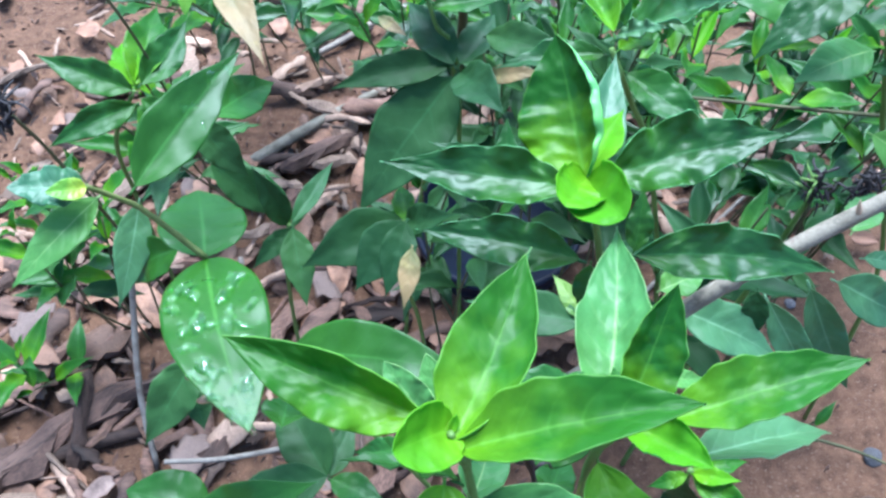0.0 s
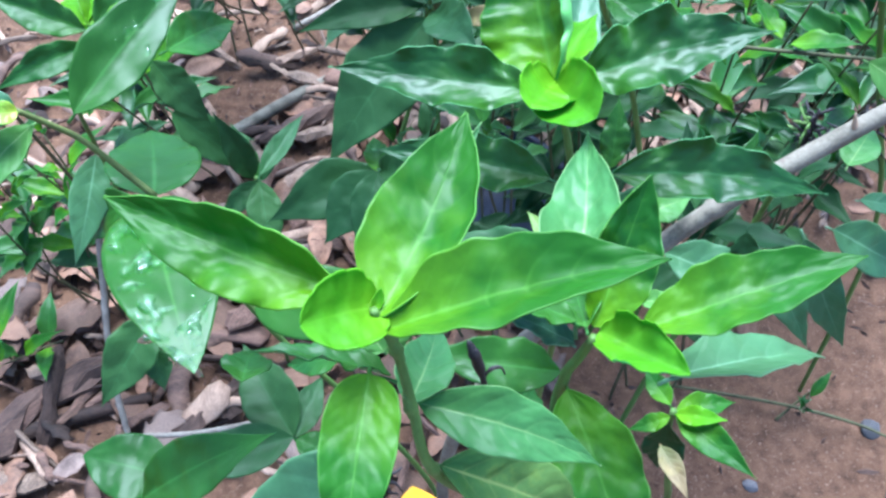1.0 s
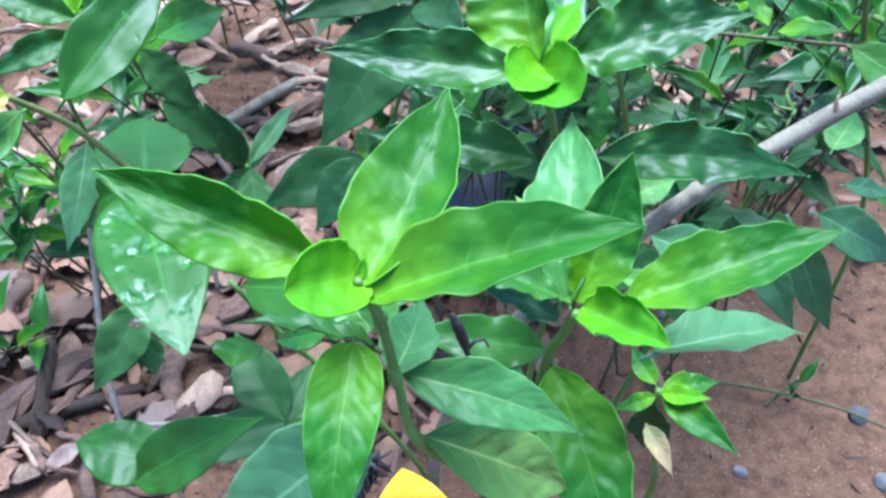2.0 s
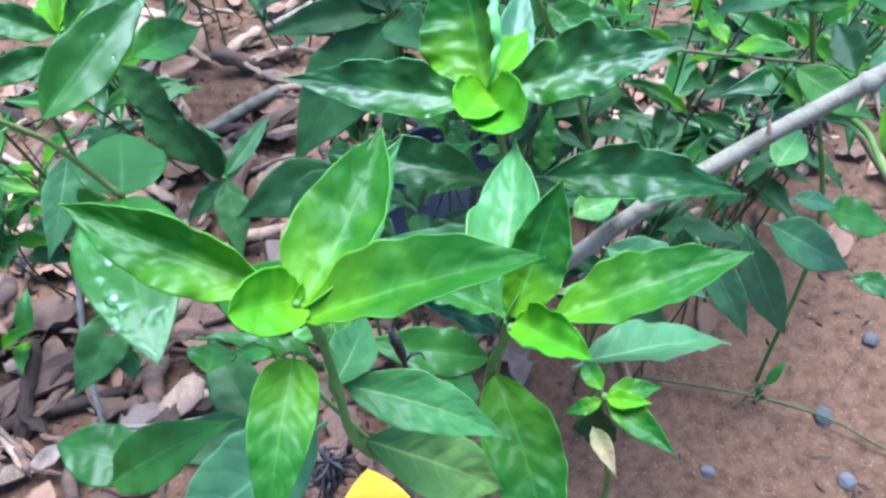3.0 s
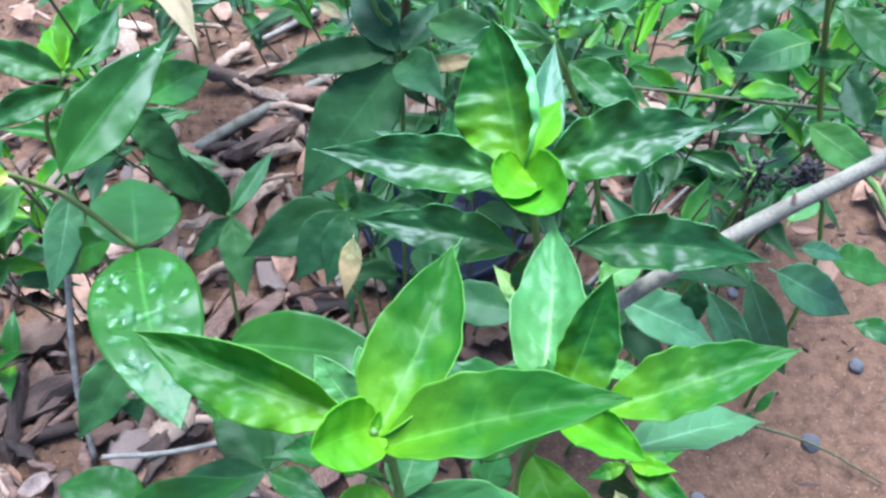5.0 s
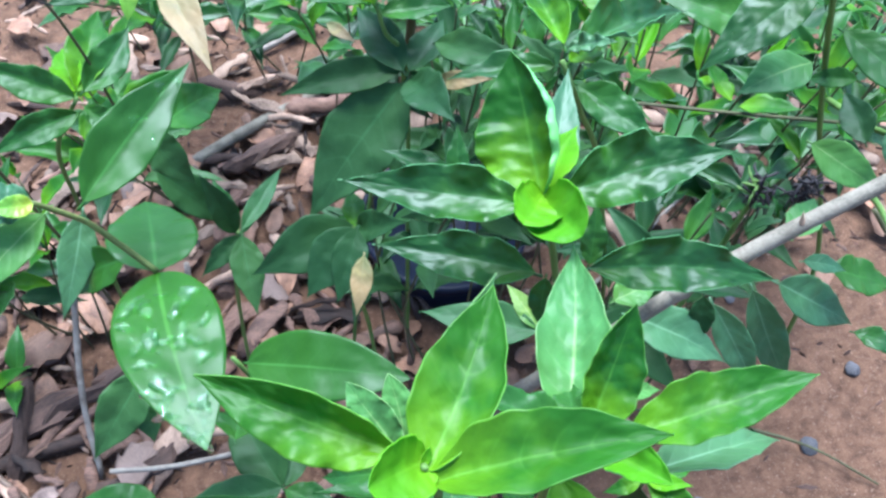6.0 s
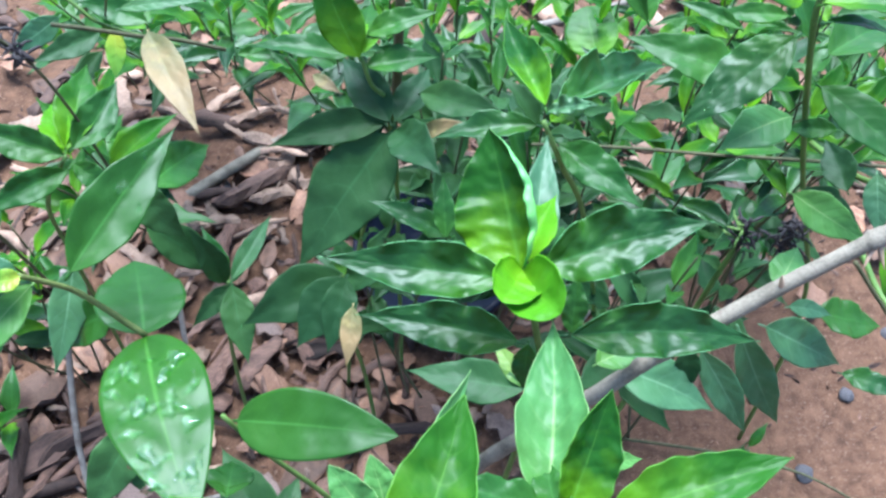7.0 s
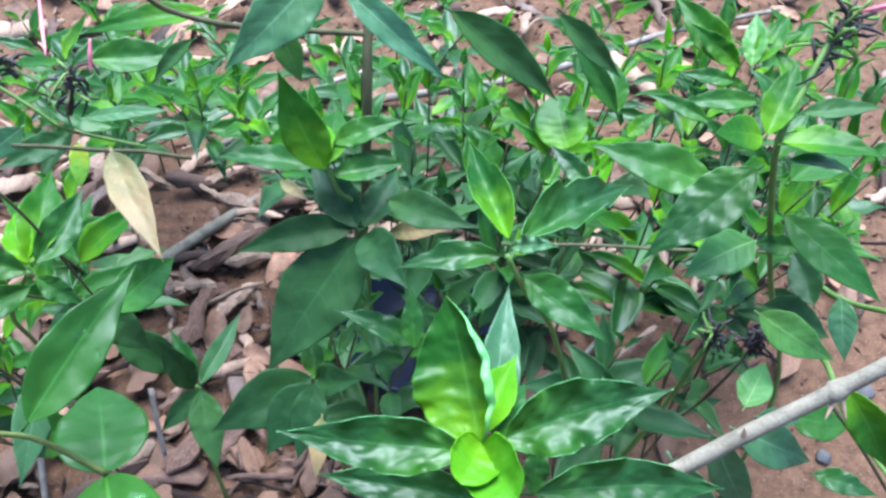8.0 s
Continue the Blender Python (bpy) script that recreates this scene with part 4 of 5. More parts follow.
# ---- right shrub ----
WET_LEAF = leaf(right, "wet", (0.3056, 0.4321, 0.6139), (0.2493, 0.4066, 0.5727), (-0.42, -0.39, 0.82), 0.4, 0.05, (8, 14), 0.05, curl=(0.05, 0.05), cell=0.005)
leaf(right, "pale", (0.3160, 0.4200, 0.5691), (0.2714, 0.4002, 0.5637), (-0.01, -0.25, 0.97), 0.52, 0.04, (8, 8), 0.02)
leaf(right, "mid", (0.3228, 0.4180, 0.5929), (0.3667, 0.3722, 0.5759), (-0.14, -0.46, 0.88), 0.36, 0.04, (12, 12), 0.03)
leaf(right, "young", (0.2995, 0.4285, 0.6422), (0.3211, 0.4645, 0.6580), (-0.22, -0.28, 0.93), 0.38, 0.02, 16, 0.02)
leaf(right, "young", (0.2968, 0.4287, 0.6421), (0.2695, 0.4210, 0.6524), (0.42, -0.38, 0.83), 0.6, 0.04, 10, 0.02, "oval")
leaf(right, "young", (0.3067, 0.4254, 0.6406), (0.3508, 0.4090, 0.6453), (-0.12, -0.04, 0.99), 0.38, 0.05, 14, 0.02)
leaf(right, "wet", (0.3083, 0.4181, 0.6354), (0.3479, 0.4146, 0.6243), (0.27, -0.00, 0.96), 0.22, 0.1, 14, 0.02)
leaf(right, "mid", (0.3338, 0.4414, 0.5928), (0.3871, 0.4754, 0.5855), (0.16, -0.05, 0.99), 0.42, 0.05, 14, 0.02)
leaf(right, "silver", (0.3616, 0.3920, 0.5527), (0.3620, 0.3629, 0.5320), (-0.49, -0.51, 0.71), 0.42, 0.05, (10, 10), 0.03)
leaf(right, "dark", (0.3686, 0.4123, 0.5130), (0.3657, 0.4513, 0.5163), (-0.52, -0.11, 0.85), 0.5, 0.05, 14, 0.02)
leaf(right, "pale", (0.3255, 0.3980, 0.5295), (0.3677, 0.3731, 0.5151), (-0.07, -0.59, 0.80), 0.44, 0.05, (12, 12), 0.03)
leaf(right, "dark", (0.3474, 0.4246, 0.4951), (0.3933, 0.4096, 0.4762), (0.20, -0.47, 0.86), 0.5, 0.05, 14, 0.02)
leaf(right, "mid", (0.3533, 0.4285, 0.5481), (0.3331, 0.4445, 0.5330), (-0.66, -0.14, 0.73), 0.42, 0.05, 14, 0.02)
leaf(right, "young", (0.3340, 0.3280, 0.5724), (0.3625, 0.3032, 0.5323), (-0.18, -0.89, 0.42), 0.34, 0.05, 14, 0.02)
stem(right, [(0.334, 0.468, 0.674), (0.322, 0.451, 0.661), (0.308, 0.431, 0.639), (0.319, 0.433, 0.598), (0.366, 0.454, 0.481), (0.447, 0.469, 0.276), (0.484, 0.475, -0.005)])
stem(right, [(0.380, 0.369, 0.569), (0.379, 0.417, 0.517), (0.386, 0.488, 0.471)])
stem(right, [(0.383, 0.298, 0.505), (0.365, 0.341, 0.511), (0.374, 0.385, 0.494), (0.383, 0.438, 0.458)])

# ---- fill shrub ----
leaf(fill, "young", (0.2623, 0.6043, 0.4440), (0.2591, 0.6517, 0.4533), (-0.29, -0.20, 0.94), 0.85, 0.02, 8, 0.02, "round")
leaf(fill, "mid", (0.3280, 0.4978, 0.5217), (0.2490, 0.5251, 0.5340), (0.02, -0.37, 0.93), 0.36, 0.04, 10, 0.04)
leaf(fill, "wet", (0.2640, 0.5406, 0.4723), (0.2380, 0.5741, 0.4817), (-0.22, -0.42, 0.88), 0.36, 0.04, 14, 0.04)
leaf(fill, "mid", (0.3010, 0.6235, 0.4617), (0.2587, 0.6676, 0.5145), (-0.01, -0.77, 0.64), 0.2, 0.04, 14, 0.04)
leaf(fill, "mid", (0.3079, 0.6381, 0.4481), (0.3089, 0.6890, 0.4604), (-0.30, -0.22, 0.93), 0.42, 0.04, 14, 0.04)
leaf(fill, "young", (0.4472, 0.7333, 0.4067), (0.4035, 0.7687, 0.4283), (-0.20, -0.68, 0.70), 0.34, 0.04, 14, 0.04)
leaf(fill, "young", (0.4422, 0.7349, 0.4074), (0.3959, 0.8087, 0.4318), (-0.36, -0.49, 0.79), 0.34, 0.04, 14, 0.04)
leaf(fill, "pale", (0.4575, 0.7326, 0.4072), (0.4729, 0.7884, 0.4244), (-0.31, -0.20, 0.93), 0.36, 0.04, 14, 0.04)
leaf(fill, "young", (0.4627, 0.7347, 0.4092), (0.5054, 0.7840, 0.4244), (-0.15, -0.17, 0.97), 0.36, 0.04, 14, 0.04)
leaf(fill, "mid", (0.3640, 0.5996, 0.4751), (0.3184, 0.6273, 0.4785), (-0.20, -0.43, 0.88), 0.24, 0.04, 14, 0.04)
leaf(fill, "young", (0.3025, 0.5953, 0.4661), (0.3241, 0.6075, 0.4771), (-0.20, -0.44, 0.88), 0.5, 0.04, 14, 0.04, "oval")
leaf(fill, "mid", (0.4266, 0.6508, 0.4440), (0.3575, 0.6538, 0.4395), (-0.08, -0.34, 0.94), 0.26, 0.04, 14, 0.04)
leaf(fill, "mid", (0.4169, 0.6795, 0.4391), (0.3698, 0.6885, 0.4412), (-0.04, -0.41, 0.91), 0.3, 0.04, 14, 0.04)
leaf(fill, "dull", (0.4142, 0.5725, 0.5099), (0.4730, 0.5716, 0.5149), (-0.09, -0.31, 0.95), 0.26, 0.04, 14, 0.04)

# ---- woody pieces of the shrubs ----
stem(front, [(0.420, 0.340, 0.680), (0.345, 0.321, 0.629), (0.309, 0.312, 0.605), (0.268, 0.302, 0.579), (0.224, 0.290, 0.5486), (0.198, 0.282, 0.525), (0.173, 0.280, 0.490), (0.141, 0.284, 0.420),
             (0.115, 0.292, 0.288), (0.11, 0.31, 0.12), (0.12, 0.33, -0.01)], 0.0050, 0.0035, BARK, "branch", 0.06, "smooth grey woody branch")
for at in ((0.309, 0.312, 0.605), (0.224, 0.290, 0.5486)):
    v, f = tube([(at[0] - 0.005, at[1] - 0.0013, at[2] - 0.0034), at, (at[0] + 0.005, at[1] + 0.0013, at[2] + 0.0034)], [0.0034, 0.0048, 0.0034], 10, 4, 0.12, random.Random(4))
    part("knot", mesh_of("knot", v, f, [BARK]), front)
for base, end in (((0.272, 0.302, 0.584), (0.270, 0.303, 0.592)), ((0.312, 0.310, 0.602), (0.314, 0.302, 0.596)), ((0.309, 0.310, 0.602), (0.304, 0.302, 0.597))):
    v, f = tube([base, tuple((a + b) / 2 for a, b in zip(base, end)), end], [0.0016, 0.001, 0.0002], 6, 3)
    part("thorn", mesh_of("thorn", v, f, [THORN]), front)


def withered_head(plant, at, axis, size, seed, strands=34, green=0):
    """A withered flower head: black curled calyx strands round a short spike, some still green."""
    rng = random.Random(seed)
    at, axis = np.array(at), np.array(axis) / np.linalg.norm(axis)
    verts, faces, index = [], [], []

    def add(v, f, m):
        start = len(verts)
        verts.extend(v)
        faces.extend(tuple(a + start for a in q) for q in f)
        index.extend([m] * len(f))
    add(*tube([at - axis * size, at, at + axis * size * 0.9], [0.0016, 0.0022, 0.0008], 6, 4, 0.2, rng), 0)
    for k in range(strands):
        along = rng.uniform(-0.8, 0.8)
        d = np.array([rng.gauss(0, 1) for _ in range(3)])
        d = d - axis * (d @ axis)
        d = d / np.linalg.norm(d) + axis * rng.uniform(-0.2, 0.9)
        s = at + axis * along * size
        r = size * rng.uniform(0.3, 0.7)
        hook = axis * rng.uniform(-1.3, 1.3) + np.array((rng.uniform(-1.2, 1.2), rng.uniform(-1.2, 1.2), -0.8))
        add(*tube([s, s + d * r * 0.5, s + d * r + hook * r * 0.35, s + d * r * 1.05 + hook * r * 0.8], [0.0005, 0.0010, 0.0009, 0.0004], 5, 3, 0.3, rng), 1 if k < green else 0)
    return part("flower_head", mesh_of("flower_head", verts, faces, [DEAD, STEM_GREEN], index), plant, "withered black flower head")


withered_head(right, (0.334, 0.465, 0.672), (0.5, 0.6, 0.6), 0.020, 11, 46, 20)
withered_head(back, (-0.053, 0.519, 0.594), (0.2, 0.3, 0.9), 0.016, 12, 30, 12)
withered_head(back, (-0.091, 0.533, 0.601), (-0.5, 0.1, 0.7), 0.012, 22, 26, 6)
withered_head(front, (0.336, 0.436, 0.440), (0.1, 0.2, 1.0), 0.015, 13, 30, 10)
withered_head(front, (0.362, 0.428, 0.446), (0.2, 0.2, 1.0), 0.016, 14, 46)
withered_head(left, (-0.180, 0.456, 0.482), (0.1, 0.1, 1.0), 0.018, 15, 44)
withered_head(back, (-0.112, 0.489, 0.560), (-0.7, 0.2, 0.5), 0.014, 16, 24)
withered_head(left, (0.075, 0.218, 0.418), (0.1, 0.1, 1.0), 0.016, 17, 70)
stem(back, [(-0.135, 0.48, 0.585), (-0.112, 0.489, 0.560), (-0.100, 0.50, 0.50), (-0.095, 0.52, 0.38)], 0.0010, 0.0011, STEM_BROWN, "dead_stem")
stem(back, [(-0.0531, 0.5187, 0.5944), (-0.0547, 0.5090, 0.5874), (-0.0930, 0.5888, 0.4979)], 0.0007, 0.0009, STEM_BROWN)
stem(back, [(-0.0906, 0.5327, 0.6014), (-0.0766, 0.5262, 0.5979), (-0.0657, 0.5199, 0.5943), (-0.0547, 0.5090, 0.5874)], 0.0006, 0.0007, STEM_BROWN)
stem(left, [(-0.176, 0.456, 0.48), (-0.172, 0.47, 0.42), (-0.165, 0.50, 0.25), (-0.16, 0.53, 0.0)], 0.0016, 0.0012, STEM_BROWN)
stem(front, [(0.336, 0.436, 0.438), (0.334, 0.437, 0.40), (0.325, 0.435, 0.31), (0.30, 0.43, 0.16), (0.28, 0.42, 0.0)], 0.0026, 0.0018, STEM_GREEN)
stem(front, [(0.362, 0.428, 0.444), (0.360, 0.430, 0.40), (0.35, 0.432, 0.34), (0.325, 0.434, 0.28)], 0.0014, 0.0010, STEM_BROWN)
stem(left, [(0.075, 0.218, 0.41), (0.07, 0.23, 0.34), (0.06, 0.27, 0.15), (0.05, 0.29, 0.0)], 0.0016, 0.0010, STEM_BROWN)
for at, along in (((0.1020, 0.1540, 0.6780), (0.006, -0.004, -0.031)), ((0.1045, 0.1490, 0.6613), (0.007, -0.011, -0.039)), ((0.1093, 0.1432, 0.6391), (0.018, -0.001, -0.060))):
    d = Vector(along).normalized() * 0.004
    v, f = tube([tuple(Vector(at) - d), at, tuple(Vector(at) + d)], [0.0011, 0.0017, 0.0012], 8, 4, 0.15, random.Random(9))
    part("node", mesh_of("node", v, f, [STEM_GREEN]), front)
stem(front, [(0.3437, 0.3489, 0.5328), (0.3541, 0.3404, 0.5214), (0.3642, 0.3327, 0.5106), (0.3801, 0.3219, 0.4918), (0.4359, 0.3089, 0.4130)], 0.0010, 0.0013, STEM_BROWN)
# a thin dead flower stalk with its dry bud
stem(front, [(0.1189, 0.1645, 0.6584), (0.1204, 0.1635, 0.6524), (0.1234, 0.1585, 0.6364), (0.1244, 0.1515, 0.6204), (0.1284, 0.1505, 0.5704), (0.1384, 0.1555, 0.4984)], 0.0010, 0.0007, DEAD, "dead_stem")
v, f = tube([(0.1176, 0.1655, 0.6604), (0.1189, 0.1645, 0.6564), (0.1206, 0.1635, 0.6504), (0.1212, 0.1625, 0.6474)], [0.0005, 0.0015, 0.0013, 0.0006], 7, 4, 0.15, random.Random(3))
part("dry_bud", mesh_of("dry_bud", v, f, [DEAD]), front)
v, f = tube([(0.1212, 0.1625, 0.6474), (0.1234, 0.1635, 0.6504), (0.1256, 0.1645, 0.6494), (0.1268, 0.1635, 0.6474)], [0.0004, 0.0006, 0.0004, 0.0002], 5, 4, 0.2, random.Random(5))
part("dry_bud", mesh_of("dry_bud", v, f, [DEAD]), front)
# pink buds
for points in ([(-0.076, 0.580, 0.612), (-0.072, 0.560, 0.607), (-0.066, 0.535, 0.604)], [(-0.040, 0.522, 0.603), (-0.039, 0.527, 0.611), (-0.038, 0.532, 0.618)], [(0.338, 0.462, 0.688), (0.345, 0.458, 0.694), (0.353, 0.456, 0.698)]):
    v, f = tube(points, [0.0006, 0.0014, 0.0006], 7, 4, 0.1, random.Random(2))
    part("flower_bud", mesh_of("flower_bud", v, f, [PETAL]), right if points[0][0] > 0.2 else back, "small pink flower bud")


# ---- water drops on the wet leaves ----
def water_drops(leaf_ob, grid, count, seed, lo, hi, size):
    """Flattened, uneven drops lying on a leaf, in the leaf's own space."""
    rng = random.Random(seed)
    m, k = grid.shape[:2]
    for _ in range(count):
        verts, faces = [], []
        i, j = int(rng.uniform(lo, hi) * (m - 1)), int(rng.uniform(0.14, 0.86) * (k - 1))
        c = grid[i, j]
        tx = grid[min(i + 1, m - 1), j] - grid[max(i - 1, 0), j]
        ty = grid[i, min(j + 1, k - 1)] - grid[i, max(j - 1, 0)]
        tx, ty = tx / np.linalg.norm(tx), ty / np.linalg.norm(ty)
        nz = np.cross(tx, ty)
        nz /= np.linalg.norm(nz)
        c = c + tx * rng.uniform(-1, 1) * 0.0015 + ty * rng.uniform(-1, 1) * 0.0015
        turn, r = rng.uniform(0, 6.28), size * (rng.uniform(0.55, 1.0) if rng.random() < 0.45 else rng.uniform(0.12, 0.4))
        long, wide = r * rng.uniform(0.9, 1.5), r * rng.uniform(0.5, 0.9)
        a, b = tx * math.cos(turn) + ty * math.sin(turn), ty * math.cos(turn) - tx * math.sin(turn)
        start, rings, sides = 0, 5, 20
        w2, w3 = rng.uniform(0, 6.28), rng.uniform(0, 6.28)
        wob = [1 + 0.28 * math.sin(2 * 6.2832 * q / sides + w2) + 0.24 * math.sin(3 * 6.2832 * q / sides + w3) + 0.12 * math.sin(5 * 6.2832 * q / sides + w2) for q in range(sides)]
        for q in range(rings):
            t = q / rings * math.pi / 2
            for s in range(sides):
                g = 2 * math.pi * s / sides
                w = wob[s] * math.cos(t)
                verts.append(c + a * math.cos(g) * long * w + b * math.sin(g) * wide * w + nz * (0.00005 + (0.0002 + 0.5 * r) * math.sin(t)))
        verts.append(c + nz * (0.00025 + 0.5 * r))
        for q in range(rings - 1):
            for s in range(sides):
                e, h = start + q * sides + s, start + q * sides + (s + 1) % sides
                faces.append((e, h, h + sides, e + sides))
        for s in range(sides):
            faces.append((start + (rings - 1) * sides + s, start + (rings - 1) * sides + (s + 1) % sides, start + rings * sides))
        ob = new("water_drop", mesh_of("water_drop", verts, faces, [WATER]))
        ob.parent = leaf_ob
        ob.visible_shadow = False


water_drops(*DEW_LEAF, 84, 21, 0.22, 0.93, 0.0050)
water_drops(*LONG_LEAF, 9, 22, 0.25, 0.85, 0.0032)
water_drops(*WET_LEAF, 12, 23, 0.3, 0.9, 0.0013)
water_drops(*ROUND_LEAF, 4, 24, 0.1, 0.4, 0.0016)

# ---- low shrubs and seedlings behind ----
# SHADY picks dark blades, mostly to put understory shade into the leaf colour
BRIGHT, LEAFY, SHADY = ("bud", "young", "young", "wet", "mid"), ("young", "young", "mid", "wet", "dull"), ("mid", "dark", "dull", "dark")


def low_plant(tops, root, pairs, size, kinds, seed, label):
    plant = thing("shrub", label, "shrub", "low shrubs behind", (root[0], root[1], 0.0))
    for i, top in enumerate(tops):
        shoot(plant, top, (root[0] + 0.02 * (i % 3 - 1), root[1] + 0.015 * (i % 2), 0.0), pairs, size, kinds, seed * 31 + i)


LOW = "low green shrub with many small bright leaves on sandy soil"
DARK = "low leafy shrub with darker green leaves in shade"
low_plant([(0.265, 0.631, 0.452), (0.310, 0.664, 0.430), (0.275, 0.563, 0.465)], (0.293, 0.650), 5, .066, BRIGHT, 1, LOW)
low_plant([(0.428, 0.778, 0.376), (0.461, 0.755, 0.399), (0.408, 0.810, 0.359)], (0.442, 0.811), 5, .066, BRIGHT, 2, LOW)
low_plant([(0.278, 0.768, 0.391), (0.256, 0.889, 0.316)], (0.277, 0.859), 5, .066, BRIGHT, 3, LOW)
low_plant([(0.445, 0.639, 0.462), (0.538, 0.707, 0.421), (0.492, 0.582, 0.475)], (0.502, 0.672), 5, .068, LEAFY, 4, LOW)
low_plant([(0.325, 0.560, 0.467), (0.341, 0.507, 0.480)], (0.343, 0.564), 5, .066, BRIGHT, 5, LOW)
low_plant([(-0.033, 0.702, 0.412), (-0.066, 0.729, 0.379), (0.006, 0.655, 0.431)], (-0.060, 0.980), 5, .066, LEAFY, 6, LOW)
low_plant([(-0.127, 0.540, 0.434), (-0.121, 0.594, 0.425), (-0.132, 0.497, 0.427)], (-0.190, 0.760), 5, .068, LEAFY, 7, LOW)
low_plant([(0.021, 0.619, 0.431)], (0.030, 0.850), 5, .060, LEAFY, 8, LOW)
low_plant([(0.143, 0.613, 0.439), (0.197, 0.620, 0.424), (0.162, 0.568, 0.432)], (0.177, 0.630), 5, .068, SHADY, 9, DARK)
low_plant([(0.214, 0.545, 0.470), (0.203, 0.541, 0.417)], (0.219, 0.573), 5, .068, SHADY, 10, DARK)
low_plant([(0.166, 0.752, 0.393), (0.229, 0.773, 0.352), (0.139, 0.858, 0.344)], (0.188, 0.824), 5, .068, LEAFY, 11, LOW)
low_plant([(0.425, 0.486, 0.473), (0.411, 0.518, 0.495)], (0.428, 0.532), 5, .066, LEAFY, 12, LOW)
low_plant([(0.301, 0.419, 0.437), (0.282, 0.447, 0.406)], (0.302, 0.463), 5, .068, SHADY, 13, DARK)
low_plant([(-0.318, 0.469, 0.125), (-0.325, 0.469, 0.064)], (-0.312, 0.499), 3, .068, LEAFY, 14, LOW)
low_plant([(0.527, 0.925, 0.306), (0.603, 0.915, 0.306), (0.480, 0.974, 0.275)], (0.547, 0.968), 5, .066, LEAFY, 15, LOW)
low_plant([(-0.187, 0.928, 0.363), (-0.132, 0.926, 0.305)], (-0.149, 0.957), 5, .066, LEAFY, 16, LOW)
low_plant([(0.455, 0.425, 0.050)], (0.470, 0.440), 2, .050, SHADY, 17, DARK)
low_plant([(0.335, 0.432, 0.425), (0.361, 0.434, 0.404)], (0.358, 0.463), 4, .05, SHADY, 18, DARK)
low_plant([(0.417, 0.902, 0.303), (0.329, 0.786, 0.360), (0.410, 0.685, 0.418)], (0.396, 0.821), 5, .062, BRIGHT, 19, LOW)
low_plant([(0.588, 0.812, 0.354), (0.681, 0.883, 0.315), (0.542, 0.869, 0.329)], (0.613, 0.885), 5, .062, BRIGHT, 20, LOW)
low_plant([(0.449, 0.518, 0.499), (0.456, 0.564, 0.483)], (0.463, 0.571), 5, .066, LEAFY, 21, LOW)
low_plant([(0.104, 0.768, 0.374), (0.062, 0.726, 0.365), (0.142, 0.693, 0.423)], (0.113, 0.759), 5, .066, LEAFY, 22, LOW)
low_plant([(-0.121, 0.748, 0.362), (-0.140, 0.700, 0.376), (-0.108, 0.805, 0.344)], (-0.160, 1.050), 5, .066, LEAFY, 23, LOW)
low_plant([(-0.200, 0.751, 0.382), (-0.173, 0.667, 0.398), (-0.205, 0.853, 0.332)], (-0.220, 1.080), 5, .066, LEAFY, 24, LOW)
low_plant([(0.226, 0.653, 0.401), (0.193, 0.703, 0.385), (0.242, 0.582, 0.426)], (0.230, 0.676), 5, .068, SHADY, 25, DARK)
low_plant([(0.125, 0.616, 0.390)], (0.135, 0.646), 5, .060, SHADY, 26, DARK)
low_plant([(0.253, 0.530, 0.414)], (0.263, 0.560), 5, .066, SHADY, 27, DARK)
low_plant([(-0.259, 0.539, 0.235), (-0.270, 0.543, 0.262)], (-0.254, 0.571), 4, .06, LEAFY, 28, LOW)
low_plant([(-0.092, 0.846, 0.313), (-0.085, 0.979, 0.262), (-0.017, 0.797, 0.334)], (-0.090, 1.120), 5, .066, LEAFY, 29, LOW)
low_plant([(0.080, 0.887, 0.297), (0.024, 1.001, 0.251), (0.103, 0.780, 0.333)], (0.079, 0.919), 5, .066, LEAFY, 30, LOW)
low_plant([(0.146, 1.033, 0.223), (0.225, 0.970, 0.248), (0.193, 1.099, 0.214)], (0.198, 1.064), 5, .066, LEAFY, 31, LOW)
low_plant([(0.357, 1.023, 0.237), (0.434, 1.040, 0.232)], (0.406, 1.062), 5, .066, BRIGHT, 32, LOW)
low_plant([(-0.279, 0.977, 0.266), (-0.211, 1.023, 0.244)], (-0.235, 1.030), 5, .066, LEAFY, 33, LOW)
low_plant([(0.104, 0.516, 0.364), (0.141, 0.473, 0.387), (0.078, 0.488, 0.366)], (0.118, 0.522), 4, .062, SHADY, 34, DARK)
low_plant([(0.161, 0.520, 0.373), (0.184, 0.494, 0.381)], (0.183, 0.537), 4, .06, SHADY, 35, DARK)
# added below the bright shrubs: dark leaves stand in for deep shade over sand
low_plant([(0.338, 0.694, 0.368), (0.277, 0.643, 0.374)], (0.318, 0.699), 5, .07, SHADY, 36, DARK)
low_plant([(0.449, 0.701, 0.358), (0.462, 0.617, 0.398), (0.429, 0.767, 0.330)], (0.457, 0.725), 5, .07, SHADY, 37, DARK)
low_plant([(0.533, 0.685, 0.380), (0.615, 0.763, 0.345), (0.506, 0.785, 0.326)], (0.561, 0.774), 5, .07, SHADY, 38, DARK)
low_plant([(0.270, 0.749, 0.352), (0.232, 0.743, 0.344), (0.209, 0.840, 0.313)], (0.247, 0.807), 5, .066, LEAFY, 39, LOW)
low_plant([(0.052, 0.727, 0.364)], (0.062, 0.757), 5, .066, LEAFY, 40, LOW)
low_plant([(0.103, 0.752, 0.338)], (0.113, 0.782), 5, .066, SHADY, 41, DARK)
